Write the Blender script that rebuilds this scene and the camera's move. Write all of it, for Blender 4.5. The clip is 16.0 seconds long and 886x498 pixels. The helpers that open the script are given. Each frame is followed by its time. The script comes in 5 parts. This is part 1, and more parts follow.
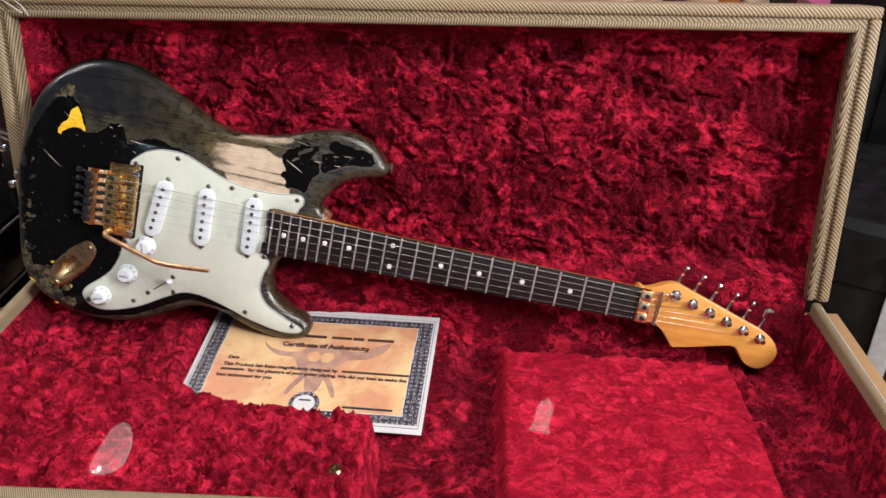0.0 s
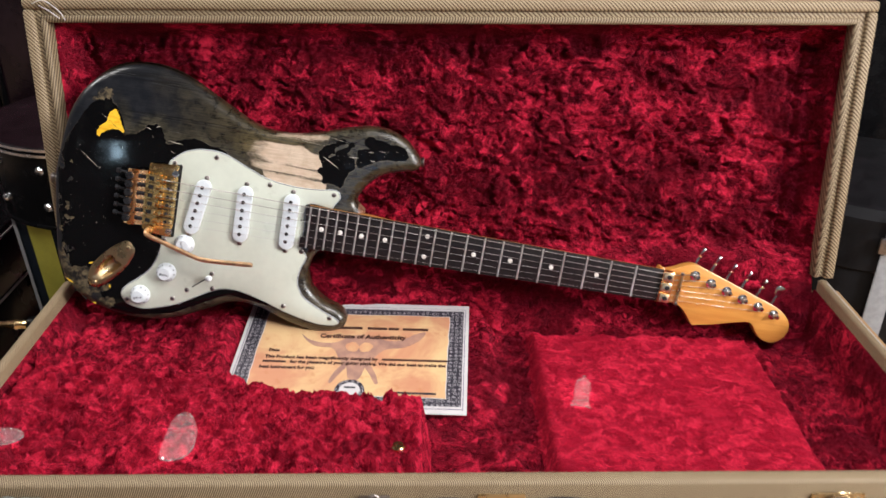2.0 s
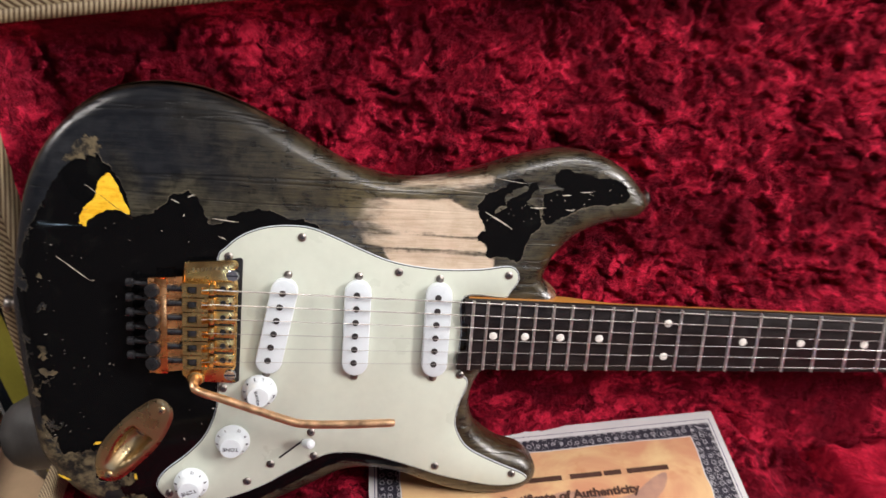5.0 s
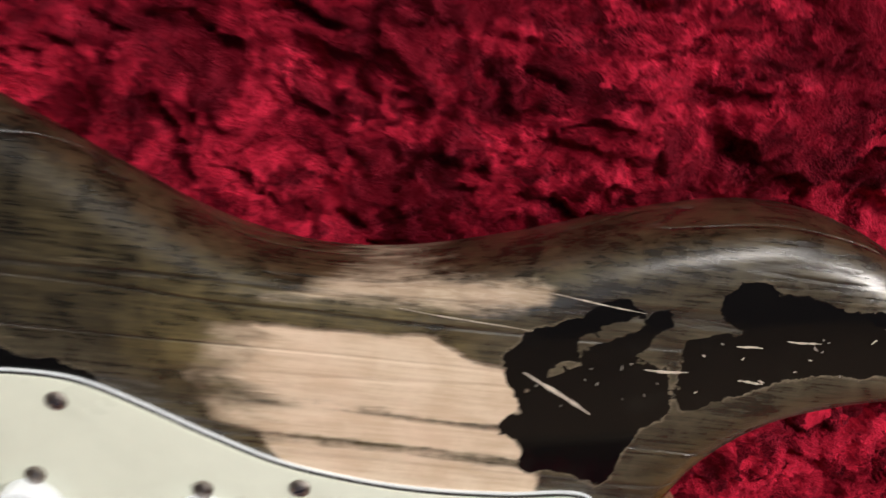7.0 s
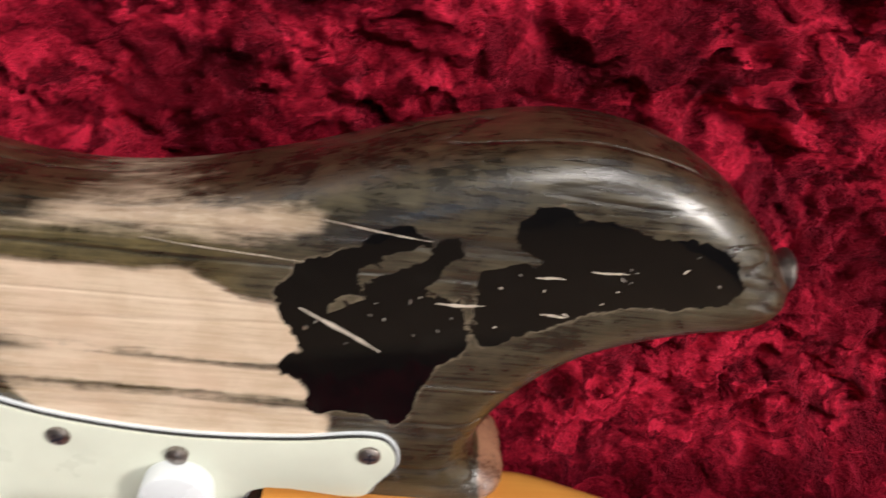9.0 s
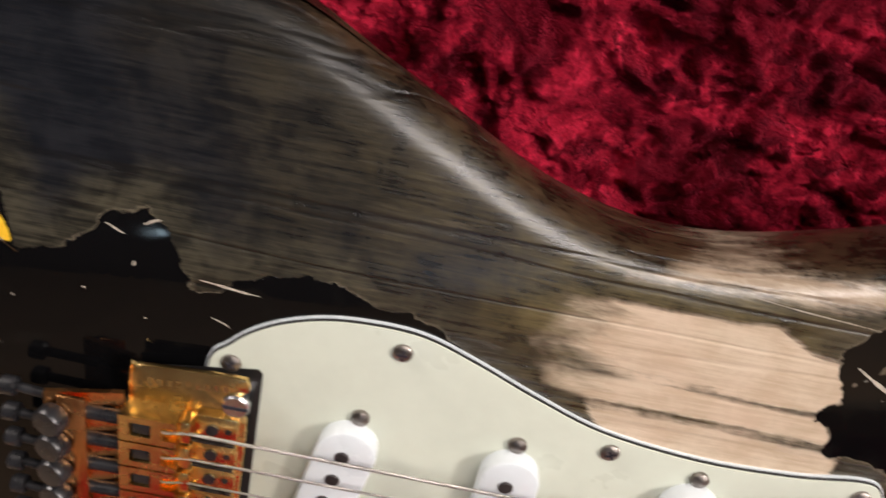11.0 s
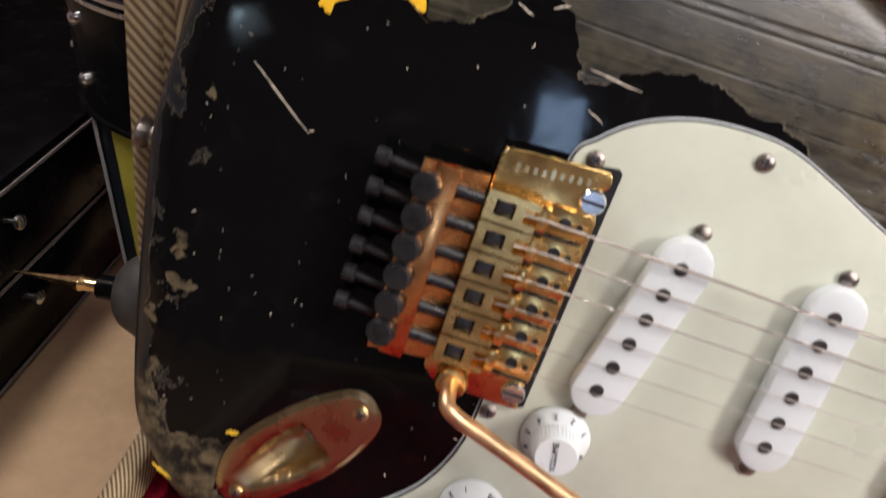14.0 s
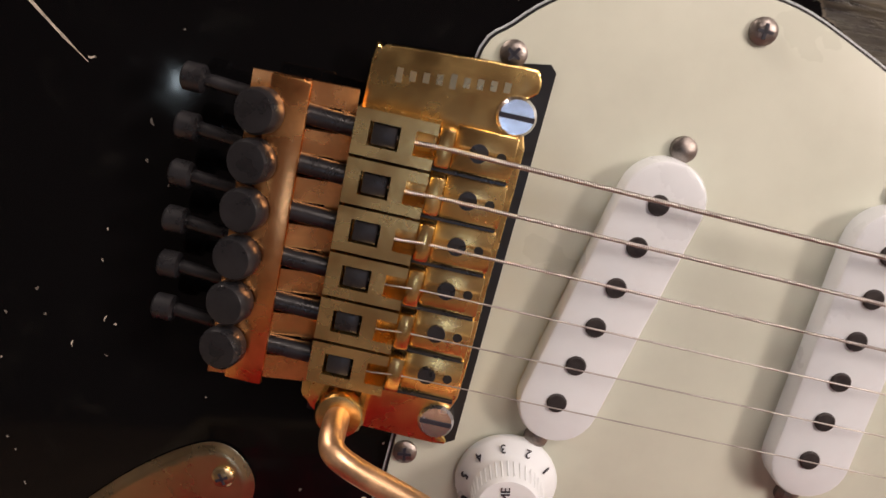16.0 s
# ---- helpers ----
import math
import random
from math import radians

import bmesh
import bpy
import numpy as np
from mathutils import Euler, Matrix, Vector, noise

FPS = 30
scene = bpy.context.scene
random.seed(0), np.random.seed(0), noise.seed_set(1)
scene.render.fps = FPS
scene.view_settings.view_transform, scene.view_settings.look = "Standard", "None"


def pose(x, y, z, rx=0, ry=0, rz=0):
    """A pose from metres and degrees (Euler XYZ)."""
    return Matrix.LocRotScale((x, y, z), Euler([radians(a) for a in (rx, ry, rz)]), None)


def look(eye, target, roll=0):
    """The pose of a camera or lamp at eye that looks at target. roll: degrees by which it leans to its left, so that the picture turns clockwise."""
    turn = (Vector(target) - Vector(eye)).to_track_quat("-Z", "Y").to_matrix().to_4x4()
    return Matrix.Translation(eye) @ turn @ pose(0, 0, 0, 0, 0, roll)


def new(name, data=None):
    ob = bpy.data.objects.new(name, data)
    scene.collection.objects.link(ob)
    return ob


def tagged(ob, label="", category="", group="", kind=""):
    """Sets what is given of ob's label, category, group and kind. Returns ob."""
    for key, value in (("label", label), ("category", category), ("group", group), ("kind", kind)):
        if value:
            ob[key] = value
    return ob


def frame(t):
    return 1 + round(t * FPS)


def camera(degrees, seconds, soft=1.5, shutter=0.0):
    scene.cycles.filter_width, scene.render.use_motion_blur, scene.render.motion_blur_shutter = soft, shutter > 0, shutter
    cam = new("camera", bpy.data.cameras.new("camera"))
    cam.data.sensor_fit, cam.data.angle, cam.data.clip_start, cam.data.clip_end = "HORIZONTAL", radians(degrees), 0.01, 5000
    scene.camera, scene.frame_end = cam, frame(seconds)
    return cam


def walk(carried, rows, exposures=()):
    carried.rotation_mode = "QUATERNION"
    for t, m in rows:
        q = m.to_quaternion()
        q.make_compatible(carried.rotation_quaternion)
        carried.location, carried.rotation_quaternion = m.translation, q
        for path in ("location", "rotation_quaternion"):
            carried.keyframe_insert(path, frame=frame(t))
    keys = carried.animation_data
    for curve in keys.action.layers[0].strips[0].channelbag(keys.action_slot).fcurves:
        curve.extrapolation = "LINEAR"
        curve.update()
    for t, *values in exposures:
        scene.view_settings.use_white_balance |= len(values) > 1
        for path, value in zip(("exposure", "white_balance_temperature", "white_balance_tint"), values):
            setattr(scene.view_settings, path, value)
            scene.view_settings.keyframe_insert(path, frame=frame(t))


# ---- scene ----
# ---- camera and walk ----
cam = camera(58.2, 16.0, 1.5, 0.5)
ROWS = [
    (0.0, 0.5934, -0.8927, 1.2477, 61.43, -0.42, 2.80),
    (0.5, 0.5853, -0.8928, 1.2457, 61.52, -0.49, 1.83),
    (1.0, 0.5422, -0.8813, 1.2470, 61.42, -0.43, 0.97),
    (1.5, 0.4869, -0.8803, 1.2378, 62.05, -0.44, 0.01),
    (2.0, 0.4961, -0.9449, 1.2401, 62.40, -0.37, -0.85),
    (2.5, 0.4612, -0.9852, 1.2483, 62.68, -0.25, -1.36),
    (3.0, 0.3049, -0.9287, 1.2195, 62.34, 0.47, -2.31),
    (3.5, 0.1843, -0.7878, 1.1923, 62.64, 1.57, -7.95),
    (4.0, 0.1517, -0.6650, 1.1888, 63.82, 3.32, -11.12),
    (4.2, 0.1759, -0.6351, 1.1814, 63.36, 3.83, -12.08),
    (6.3, 0.3403, -0.2608, 1.0912, 53.80, 4.64, 3.26),
    (6.5, 0.3378, -0.2277, 1.0802, 53.55, 4.48, 3.25),
    (7.0, 0.3574, -0.1442, 1.0445, 50.34, 4.86, 1.82),
    (7.5, 0.3931, -0.1123, 1.0262, 44.25, 5.09, -0.98),
    (8.0, 0.4236, -0.1017, 1.0226, 41.62, 3.46, -3.56),
    (8.5, 0.4196, -0.1074, 1.0228, 41.97, 2.60, -3.17),
    (9.0, 0.3969, -0.1166, 1.0271, 42.38, 1.70, -1.49),
    (9.5, 0.3623, -0.1260, 1.0285, 41.99, 1.03, 0.01),
    (10.0, 0.3233, -0.1348, 1.0420, 43.02, 1.04, 2.05),
    (10.2, 0.3081, -0.1359, 1.0476, 42.95, 0.91, 2.70),
    (12.3, 0.2019, -0.1674, 1.0795, 52.80, 1.08, 7.66),
    (12.5, 0.1982, -0.1684, 1.0805, 53.73, 1.25, 7.92),
    (13.0, 0.1759, -0.1664, 1.0521, 56.90, -0.05, 7.67),
    (13.5, 0.1497, -0.1951, 1.0237, 54.05, -3.33, 7.94),
    (14.0, 0.1519, -0.2381, 0.9896, 54.92, -5.19, 9.02),
    (14.5, 0.1637, -0.2535, 0.9597, 54.95, -5.01, 9.61),
    (15.0, 0.1690, -0.1860, 0.9066, 56.73, -3.15, 5.88),
    (15.5, 0.1677, -0.1704, 0.9141, 58.46, -2.10, 3.51),
    (16.0, 0.1707, -0.1748, 0.9226, 58.97, -1.64, 3.93),
]
# seconds, stops, kelvin, tint
EXPOSURES = [(0.0, -0.12, 6300, 13), (3.0, -0.08, 6300, 13), (4.2, -0.05, 6300, 14), (6.3, -0.32, 6700, 13), (7.5, -0.25, 6700, 13), (8.8, -0.15, 6700, 13), (10.2, -0.3, 6900, 15), (12.5, -0.3, 6500, 16), (13.5, -0.32, 6500, 15), (14.5, -0.27, 7000, 18), (15.0, -0.42, 7200, 20), (16.0, -0.58, 7500, 24)]
walk(cam, [(t, pose(x, y, z, rx, ry, rz)) for t, x, y, z, rx, ry, rz in ROWS], EXPOSURES)

# ---- world and lights ----
world = bpy.data.worlds.new("world")
scene.world = world
world.use_nodes = True
wn = world.node_tree.nodes
wn["Background"].inputs[0].default_value = (0.9, 0.93, 1.0, 1)
wn["Background"].inputs[1].default_value = 0.10


def area_lamp(name, eye, target, size, size_y, power, colour):
    d = bpy.data.lights.new(name, "AREA")
    d.shape, d.size, d.size_y, d.energy, d.color = "RECTANGLE", size, size_y, power, colour
    ob = new(name, d)
    ob.matrix_world = look(eye, target)
    return ob


# a ceiling lamp over the front of the bench, a bright window at the east side, two small ones across the room, and an
# added fill
area_lamp("overhead_light", (1.20, -1.05, 2.60), (0.55, -0.10, 0.70), 1.2, 0.45, 38, (1.0, 0.97, 0.94))
area_lamp("side_window_light", (2.95, -1.45, 1.95), (0.3, 0.0, 0.85), 0.8, 0.8, 165, (1.0, 0.97, 0.93))
# added fill with no known lamp: brightens floor, drum and background at the left
area_lamp("overhead_light", (-1.05, 0.30, 2.55), (-0.50, 0.55, 0.2), 0.9, 0.30, 42, (1.0, 0.96, 0.90))
area_lamp("window_light", (0.40, -2.95, 1.10), (0.4, 0.0, 1.0), 0.18, 0.30, 2.6, (0.42, 0.66, 1.0))
area_lamp("window_light", (-0.92, -2.95, 1.38), (0.0, 0.0, 1.0), 0.05, 0.08, 0.35, (0.60, 0.86, 1.0))

# ---- materials ----
MATS = {}


class Nodes:
    """A material's node tree, with short calls."""

    def __init__(self, name):
        self.m = bpy.data.materials.new(name)
        self.m.use_nodes = True
        self.t = self.m.node_tree
        self.p = self.t.nodes["Principled BSDF"]
        self.co = self.t.nodes.new("ShaderNodeTexCoord").outputs["Object"]
        MATS[name] = self.m

    def link(self, a, b):
        self.t.links.new(a, b)

    def put(self, **kw):
        for k, v in kw.items():
            s = self.p.inputs[k.replace("_", " ")]
            if hasattr(v, "is_output"):
                self.link(v, s)
            else:
                s.default_value = (*v, 1) if isinstance(v, tuple) and len(v) == 3 else v
        return self

    def mapped(self, scale, rot=(0, 0, 0), co=None):
        n = self.t.nodes.new("ShaderNodeMapping")
        n.inputs["Scale"].default_value = scale
        n.inputs["Rotation"].default_value = [radians(a) for a in rot]
        self.link(co or self.co, n.inputs["Vector"])
        return n.outputs[0]

    def noise(self, scale, detail=4, rough=0.55, distort=0.0, co=None):
        n = self.t.nodes.new("ShaderNodeTexNoise")
        n.inputs["Scale"].default_value, n.inputs["Detail"].default_value = scale, detail
        n.inputs["Roughness"].default_value, n.inputs["Distortion"].default_value = rough, distort
        self.link(co or self.co, n.inputs["Vector"])
        return n.outputs[0]

    def wave(self, scale, distort=0.0, co=None, direction="X"):
        n = self.t.nodes.new("ShaderNodeTexWave")
        n.bands_direction = direction
        n.inputs["Scale"].default_value, n.inputs["Distortion"].default_value = scale, distort
        self.link(co or self.co, n.inputs["Vector"])
        return n.outputs["Fac"]

    def math(self, op, a, b=0.0, c=None):
        n = self.t.nodes.new("ShaderNodeMath")
        n.operation = op
        for i, v in enumerate((a, b, c)):
            if v is None:
                continue
            if hasattr(v, "is_output"):
                self.link(v, n.inputs[i])
            else:
                n.inputs[i].default_value = v
        return n.outputs[0]

    def span(self, v, lo, hi, to0=0.0, to1=1.0):
        n = self.t.nodes.new("ShaderNodeMapRange")
        n.interpolation_type = "SMOOTHSTEP"
        self.link(v, n.inputs[0])
        for i, x in enumerate((lo, hi, to0, to1)):
            n.inputs[i + 1].default_value = x
        return n.outputs[0]

    def mix(self, fac, a, b):
        n = self.t.nodes.new("ShaderNodeMix")
        n.data_type = "RGBA"
        for v, s in ((fac, n.inputs[0]), (a, n.inputs[6]), (b, n.inputs[7])):
            if hasattr(v, "is_output"):
                self.link(v, s)
            else:
                s.default_value = (*v, 1) if isinstance(v, tuple) else v
        return n.outputs[2]

    def bump(self, height, strength=0.3, distance=0.001, normal=None):
        n = self.t.nodes.new("ShaderNodeBump")
        n.inputs["Strength"].default_value, n.inputs["Distance"].default_value = strength, distance
        self.link(height, n.inputs["Height"])
        if normal:
            self.link(normal, n.inputs["Normal"])
        self.link(n.outputs[0], self.p.inputs["Normal"])
        return n.outputs[0]

    def sep(self, axis):
        n = self.t.nodes.new("ShaderNodeSeparateXYZ")
        self.link(self.co, n.inputs[0])
        return n.outputs[axis]

    def attr(self, name):
        n = self.t.nodes.new("ShaderNodeAttribute")
        n.attribute_name = name
        return n.outputs["Fac"]


def simple(name, colour, rough, metal=0.0, vary=0.15, scale=60.0, relief=0.1, **more):
    """Plain material with colour and gloss that vary at two scales and a fine relief."""
    n = Nodes(name)
    a, b = n.noise(scale, 5), n.noise(scale * 7, 3)
    f = n.math("ADD", n.math("MULTIPLY", a, 0.7), n.math("MULTIPLY", b, 0.3))
    f = n.span(f, 0.3, 0.7)
    dark = tuple(c * (1 - vary) for c in colour)
    light = tuple(min(1, c * (1 + vary)) for c in colour)
    n.put(Base_Color=n.mix(f, dark, light), Metallic=metal, Roughness=n.span(a, 0.25, 0.75, max(0.02, rough * 0.75), min(1, rough * 1.3)), **more)
    n.bump(b, relief, 0.0005)
    return n.m


def velvet(name, dark, middle, light, lift=0.0, contrast=1.0):
    """Crushed pile: overlapping flakes that each lie their own way; its sheen and dark hollows are painted into the
    base colour.
    """
    n = Nodes(name)

    def vec(op, a, b, c=None):
        m = n.t.nodes.new("ShaderNodeVectorMath")
        m.operation = op
        for k, v in enumerate((a, b, c)):
            if v is None:
                continue
            if hasattr(v, "is_output"):
                n.link(v, m.inputs[k])
            else:
                m.inputs[k].default_value = v
        return m.outputs["Value"] if op == "DOT_PRODUCT" else m.outputs["Vector"]

    def shift(co, scale, detail, amount):
        v = n.t.nodes.new("ShaderNodeTexNoise")
        v.inputs["Scale"].default_value, v.inputs["Detail"].default_value, v.inputs["Roughness"].default_value = scale, detail, 0.65
        n.link(n.co, v.inputs["Vector"])
        return vec("MULTIPLY_ADD", vec("SUBTRACT", v.outputs["Color"], (0.5, 0.5, 0.5)), (amount, amount, amount), co)

    soft = shift(n.co, 22, 2, 0.040)
    ragged = shift(soft, 120, 4, 0.016)

    def flakes(scale, rot):
        """Tilt of each flake across its face, and a shade of its own."""
        p = n.mapped(scale, rot, ragged)
        cell = n.t.nodes.new("ShaderNodeTexVoronoi")
        cell.inputs["Scale"].default_value = 1.0
        n.link(p, cell.inputs["Vector"])
        way = vec("MULTIPLY_ADD", cell.outputs["Color"], (2, 2, 2), (-1, -1, -1))
        shade = n.t.nodes.new("ShaderNodeSeparateColor")
        n.link(cell.outputs["Color"], shade.inputs[0])
        return vec("DOT_PRODUCT", vec("SUBTRACT", p, cell.outputs["Position"]), way), n.math("SUBTRACT", shade.outputs[2], 0.5)

    tilt_a, own_a = flakes((46, 78, 62), (0, 0, 22))
    tilt_b, own_b = flakes((120, 190, 150), (0, 0, -28))
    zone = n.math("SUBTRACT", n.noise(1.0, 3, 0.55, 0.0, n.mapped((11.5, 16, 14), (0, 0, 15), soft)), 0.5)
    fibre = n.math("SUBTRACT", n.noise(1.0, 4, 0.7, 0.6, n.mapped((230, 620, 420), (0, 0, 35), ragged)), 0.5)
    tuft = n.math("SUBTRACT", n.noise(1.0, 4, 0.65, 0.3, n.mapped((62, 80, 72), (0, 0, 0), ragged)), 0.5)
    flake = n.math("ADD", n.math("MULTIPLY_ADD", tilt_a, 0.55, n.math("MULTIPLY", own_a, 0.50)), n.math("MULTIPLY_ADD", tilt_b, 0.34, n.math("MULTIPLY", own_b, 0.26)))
    # painted sheen: patches full of bright flakes, between smooth dark ones like shaded hollows
    sheen_zone = n.span(n.math("MULTIPLY_ADD", tuft, 0.30, n.math("ADD", zone, lift)), -0.065, 0.075, 1.0 - contrast, 1.0)
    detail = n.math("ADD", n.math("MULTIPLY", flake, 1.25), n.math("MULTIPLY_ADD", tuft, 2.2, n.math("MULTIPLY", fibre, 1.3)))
    c = n.mix(n.math("MULTIPLY", n.span(detail, -0.9, 0.5), n.math("MULTIPLY_ADD", sheen_zone, 0.6, 0.4)), dark, middle)
    c = n.mix(n.math("MULTIPLY", n.span(detail, -0.35, 0.75), sheen_zone), c, light)
    n.put(Base_Color=c, Roughness=0.8, Sheen_Weight=0.42, Sheen_Roughness=0.35, Sheen_Tint=(1.0, 0.05, 0.12, 1))
    n.p.inputs["Specular IOR Level"].default_value = 0.05
    h = n.math("ADD", n.math("MULTIPLY_ADD", flake, 0.50, n.math("MULTIPLY", tuft, 1.1)), n.math("MULTIPLY_ADD", zone, 0.9, n.math("MULTIPLY", fibre, 0.20)))
    n.bump(h, 1.0, 0.020)
    return n.m


# dark, middle and light: shaded, plain and shining pile as painted colours
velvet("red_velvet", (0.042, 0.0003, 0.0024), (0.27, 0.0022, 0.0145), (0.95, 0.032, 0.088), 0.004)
# brighter copies of the same velvet: light on flap and box lid put into colour
velvet("lit_flap_velvet", (0.13, 0.0010, 0.008), (0.55, 0.006, 0.030), (0.95, 0.034, 0.090), 0.07, 0.8)
velvet("lit_box_velvet", (0.36, 0.004, 0.021), (0.64, 0.010, 0.039), (0.95, 0.034, 0.086), 0.05, 0.75)


def tweed(name, rot, scale, tone=1.0):
    n = Nodes(name)
    c = n.mapped((1, 1, -0.6), rot)
    yarn = n.wave(scale, 0.25, c, "DIAGONAL")
    weft = n.wave(300, 0.6, c, "X")
    twist = n.noise(900, 2, 0.5)
    dirt = n.noise(14, 5)
    f = n.math("ADD", n.math("MULTIPLY", yarn, 0.74), n.math("ADD", n.math("MULTIPLY", weft, 0.14), n.math("MULTIPLY", twist, 0.12)))
    base = n.mix(n.span(f, 0.25, 0.7), tuple(v * tone for v in (0.11, 0.066, 0.033)), tuple(v * tone for v in (0.40, 0.315, 0.19)))
    n.put(Base_Color=n.mix(n.span(dirt, 0.45, 0.8, 0.0, 0.45), base, (0.20, 0.14, 0.08)), Roughness=0.62)
    n.bump(f, 0.5, 0.0007)
    return n.m


tweed("tweed_cloth", (0, 0, 0), 128)
tweed("tweed_trim", (20, 30, 35), 150)
# same tweed toned down: shade on the bead put into its colour
tweed("tweed_bead_shaded", (0, 0, 60), 135, 0.85)
tweed("tweed_base", (10, 0, 20), 230)
simple("gold_metal", (0.97, 0.62, 0.25), 0.24, 1.0, 0.14, 90, 0.06)
simple("copper_gold", (0.97, 0.42, 0.16), 0.26, 1.0, 0.15, 120, 0.08)
simple("pale_gold", (0.96, 0.78, 0.50), 0.3, 1.0, 0.1, 90, 0.05)
simple("old_gold", (0.60, 0.45, 0.25), 0.28, 1.0, 0.07, 60, 0.04)
simple("nickel_metal", (0.84, 0.86, 0.90), 0.14, 1.0, 0.05, 90, 0.03)
simple("arm_bronze", (0.80, 0.50, 0.29), 0.42, 1.0, 0.15, 150, 0.08)
simple("chrome_metal", (0.72, 0.73, 0.75), 0.22, 1.0, 0.05, 90, 0.03)
simple("dull_steel", (0.28, 0.25, 0.23), 0.38, 1.0, 0.3, 300, 0.2)
simple("black_steel", (0.016, 0.016, 0.018), 0.30, 0.0, 0.3, 200, 0.1)
simple("pole_steel", (0.05, 0.045, 0.045), 0.45, 0.5, 0.3, 500, 0.15)
simple("mint_plastic", (0.62, 0.655, 0.555), 0.32, 0.0, 0.05, 18, 0.03)
simple("black_ply", (0.012, 0.012, 0.012), 0.4)
simple("white_plastic", (0.72, 0.77, 0.80), 0.30, 0.0, 0.04, 30, 0.03)
simple("pearl_dot", (0.80, 0.76, 0.70), 0.35, 0.0, 0.06, 200)
simple("print_dark", (0.02, 0.02, 0.03), 0.5)
simple("string_steel", (0.46, 0.44, 0.42), 0.38, 1.0, 0.05, 300, 0.0)
simple("fret_metal", (0.86, 0.84, 0.81), 0.36, 1.0, 0.1, 300)
simple("pink_paint", (0.52, 0.10, 0.27), 0.6, 0.0, 0.06, 5)
simple("dark_cloth", (0.035, 0.014, 0.022), 0.5, 0.0, 0.35, 8, 0.5)
simple("black_gloss", (0.004, 0.004, 0.0045), 0.24, 0.0, 0.3, 20, Specular_IOR_Level=0.15)
simple("black_matt", (0.007, 0.007, 0.008), 0.55, 0.0, 0.4, 25, Specular_IOR_Level=0.15)
simple("grey_strap", (0.30, 0.31, 0.32), 0.6, 0.0, 0.15, 80)
simple("olive_panel", (0.36, 0.34, 0.05), 0.55, 0.0, 0.12, 20)
simple("motor_grey", (0.06, 0.057, 0.055), 0.45, 0.0, 0.2, 40)
simple("brass_metal", (0.80, 0.56, 0.28), 0.22, 1.0, 0.15, 100)
simple("paper_label", (0.72, 0.66, 0.62), 0.6, 0.0, 0.08, 60)
simple("floor_beige", (0.58, 0.40, 0.25), 0.42, 0.0, 0.12, 6)
# wall and ceiling paint set dark so that the black lacquer reflects little
simple("wall_paint", (0.16, 0.15, 0.155), 0.8, 0.0, 0.05, 4)
simple("ceiling_paint", (0.06, 0.058, 0.058), 0.85, 0.0, 0.04, 4)
simple("tan_board", (0.40, 0.24, 0.11), 0.5, 0.0, 0.1, 15)
simple("bench_wood", (0.24, 0.15, 0.08), 0.5, 0.0, 0.2, 12)
simple("glass_clear", (0.34, 0.30, 0.31), 0.12, 0.0, 0.05, 30)


# ---- mesh helpers ----
from mathutils import geometry


def part(name, bm, material, parent=None, label="", smooth=True, flat_over=None):
    """Links a bmesh as one mesh object under a thing or a part."""
    me = bpy.data.meshes.new(name)
    bmesh.ops.recalc_face_normals(bm, faces=bm.faces)
    bm.to_mesh(me)
    bm.free()
    me.materials.append(MATS[material])
    if smooth:
        me.polygons.foreach_set("use_smooth", [True] * len(me.polygons))
        me.set_sharp_from_angle(angle=radians(flat_over or 35))
    ob = new(name, me)
    if parent:
        ob.parent = parent
    if label:
        tagged(ob, label)
    return ob


def thing(name, label, category, group="", kind="", at=None):
    ob = new(name)
    ob.empty_display_size = 0.05
    if at is not None:
        ob.matrix_world = at
    return tagged(ob, label, category, group, kind)


def box(bm, c, s, bevel=0.0, m=None):
    r = bmesh.ops.create_cube(bm, size=1.0, matrix=(m or Matrix()) @ Matrix.Translation(c) @ Matrix.Diagonal((*s, 1)))
    if bevel:
        es = list({e for v in r["verts"] for e in v.link_edges})
        bmesh.ops.bevel(bm, geom=es, offset=bevel, segments=2, affect="EDGES", profile=0.5)
    return bm


def slab(c, s, bevel=0.0, m=None):
    return box(bmesh.new(), c, s, bevel, m)


def rod(bm, a, b, r, r2=None, seg=20):
    a, b = Vector(a), Vector(b)
    d = b - a
    m = Matrix.Translation((a + b) / 2) @ d.to_track_quat("Z", "Y").to_matrix().to_4x4()
    bmesh.ops.create_cone(bm, cap_ends=True, segments=seg, radius1=r, radius2=r if r2 is None else r2, depth=d.length, matrix=m)
    return bm


def lathe(bm, profile, m=None, seg=28):
    """Turns (radius, height) pairs round z."""
    rings = []
    for r, z in profile:
        rings.append([bm.verts.new((m or Matrix()) @ Vector((r * math.cos(2 * math.pi * k / seg), r * math.sin(2 * math.pi * k / seg), z))) for k in range(seg)])
    for a, b in zip(rings, rings[1:]):
        for k in range(seg):
            bm.faces.new((a[k], a[(k + 1) % seg], b[(k + 1) % seg], b[k]))
    bm.faces.new(rings[0][::-1])
    bm.faces.new(rings[-1])
    return bm


def spline(pts, n=6, closed=True):
    """A smooth curve through points."""
    p = [np.array(q, float) for q in pts]
    out, k = [], len(p)
    for i in range(k if closed else k - 1):
        a, b, c, d = (p[(i + j - 1) % k] if closed else p[min(max(i + j - 1, 0), k - 1)] for j in range(4))
        for s in range(n):
            t = s / n
            out.append(0.5 * (2 * b + (c - a) * t + (2 * a - 5 * b + 4 * c - d) * t * t + (3 * b - a - 3 * c + d) * t ** 3))
    if not closed:
        out.append(p[-1])
    return out


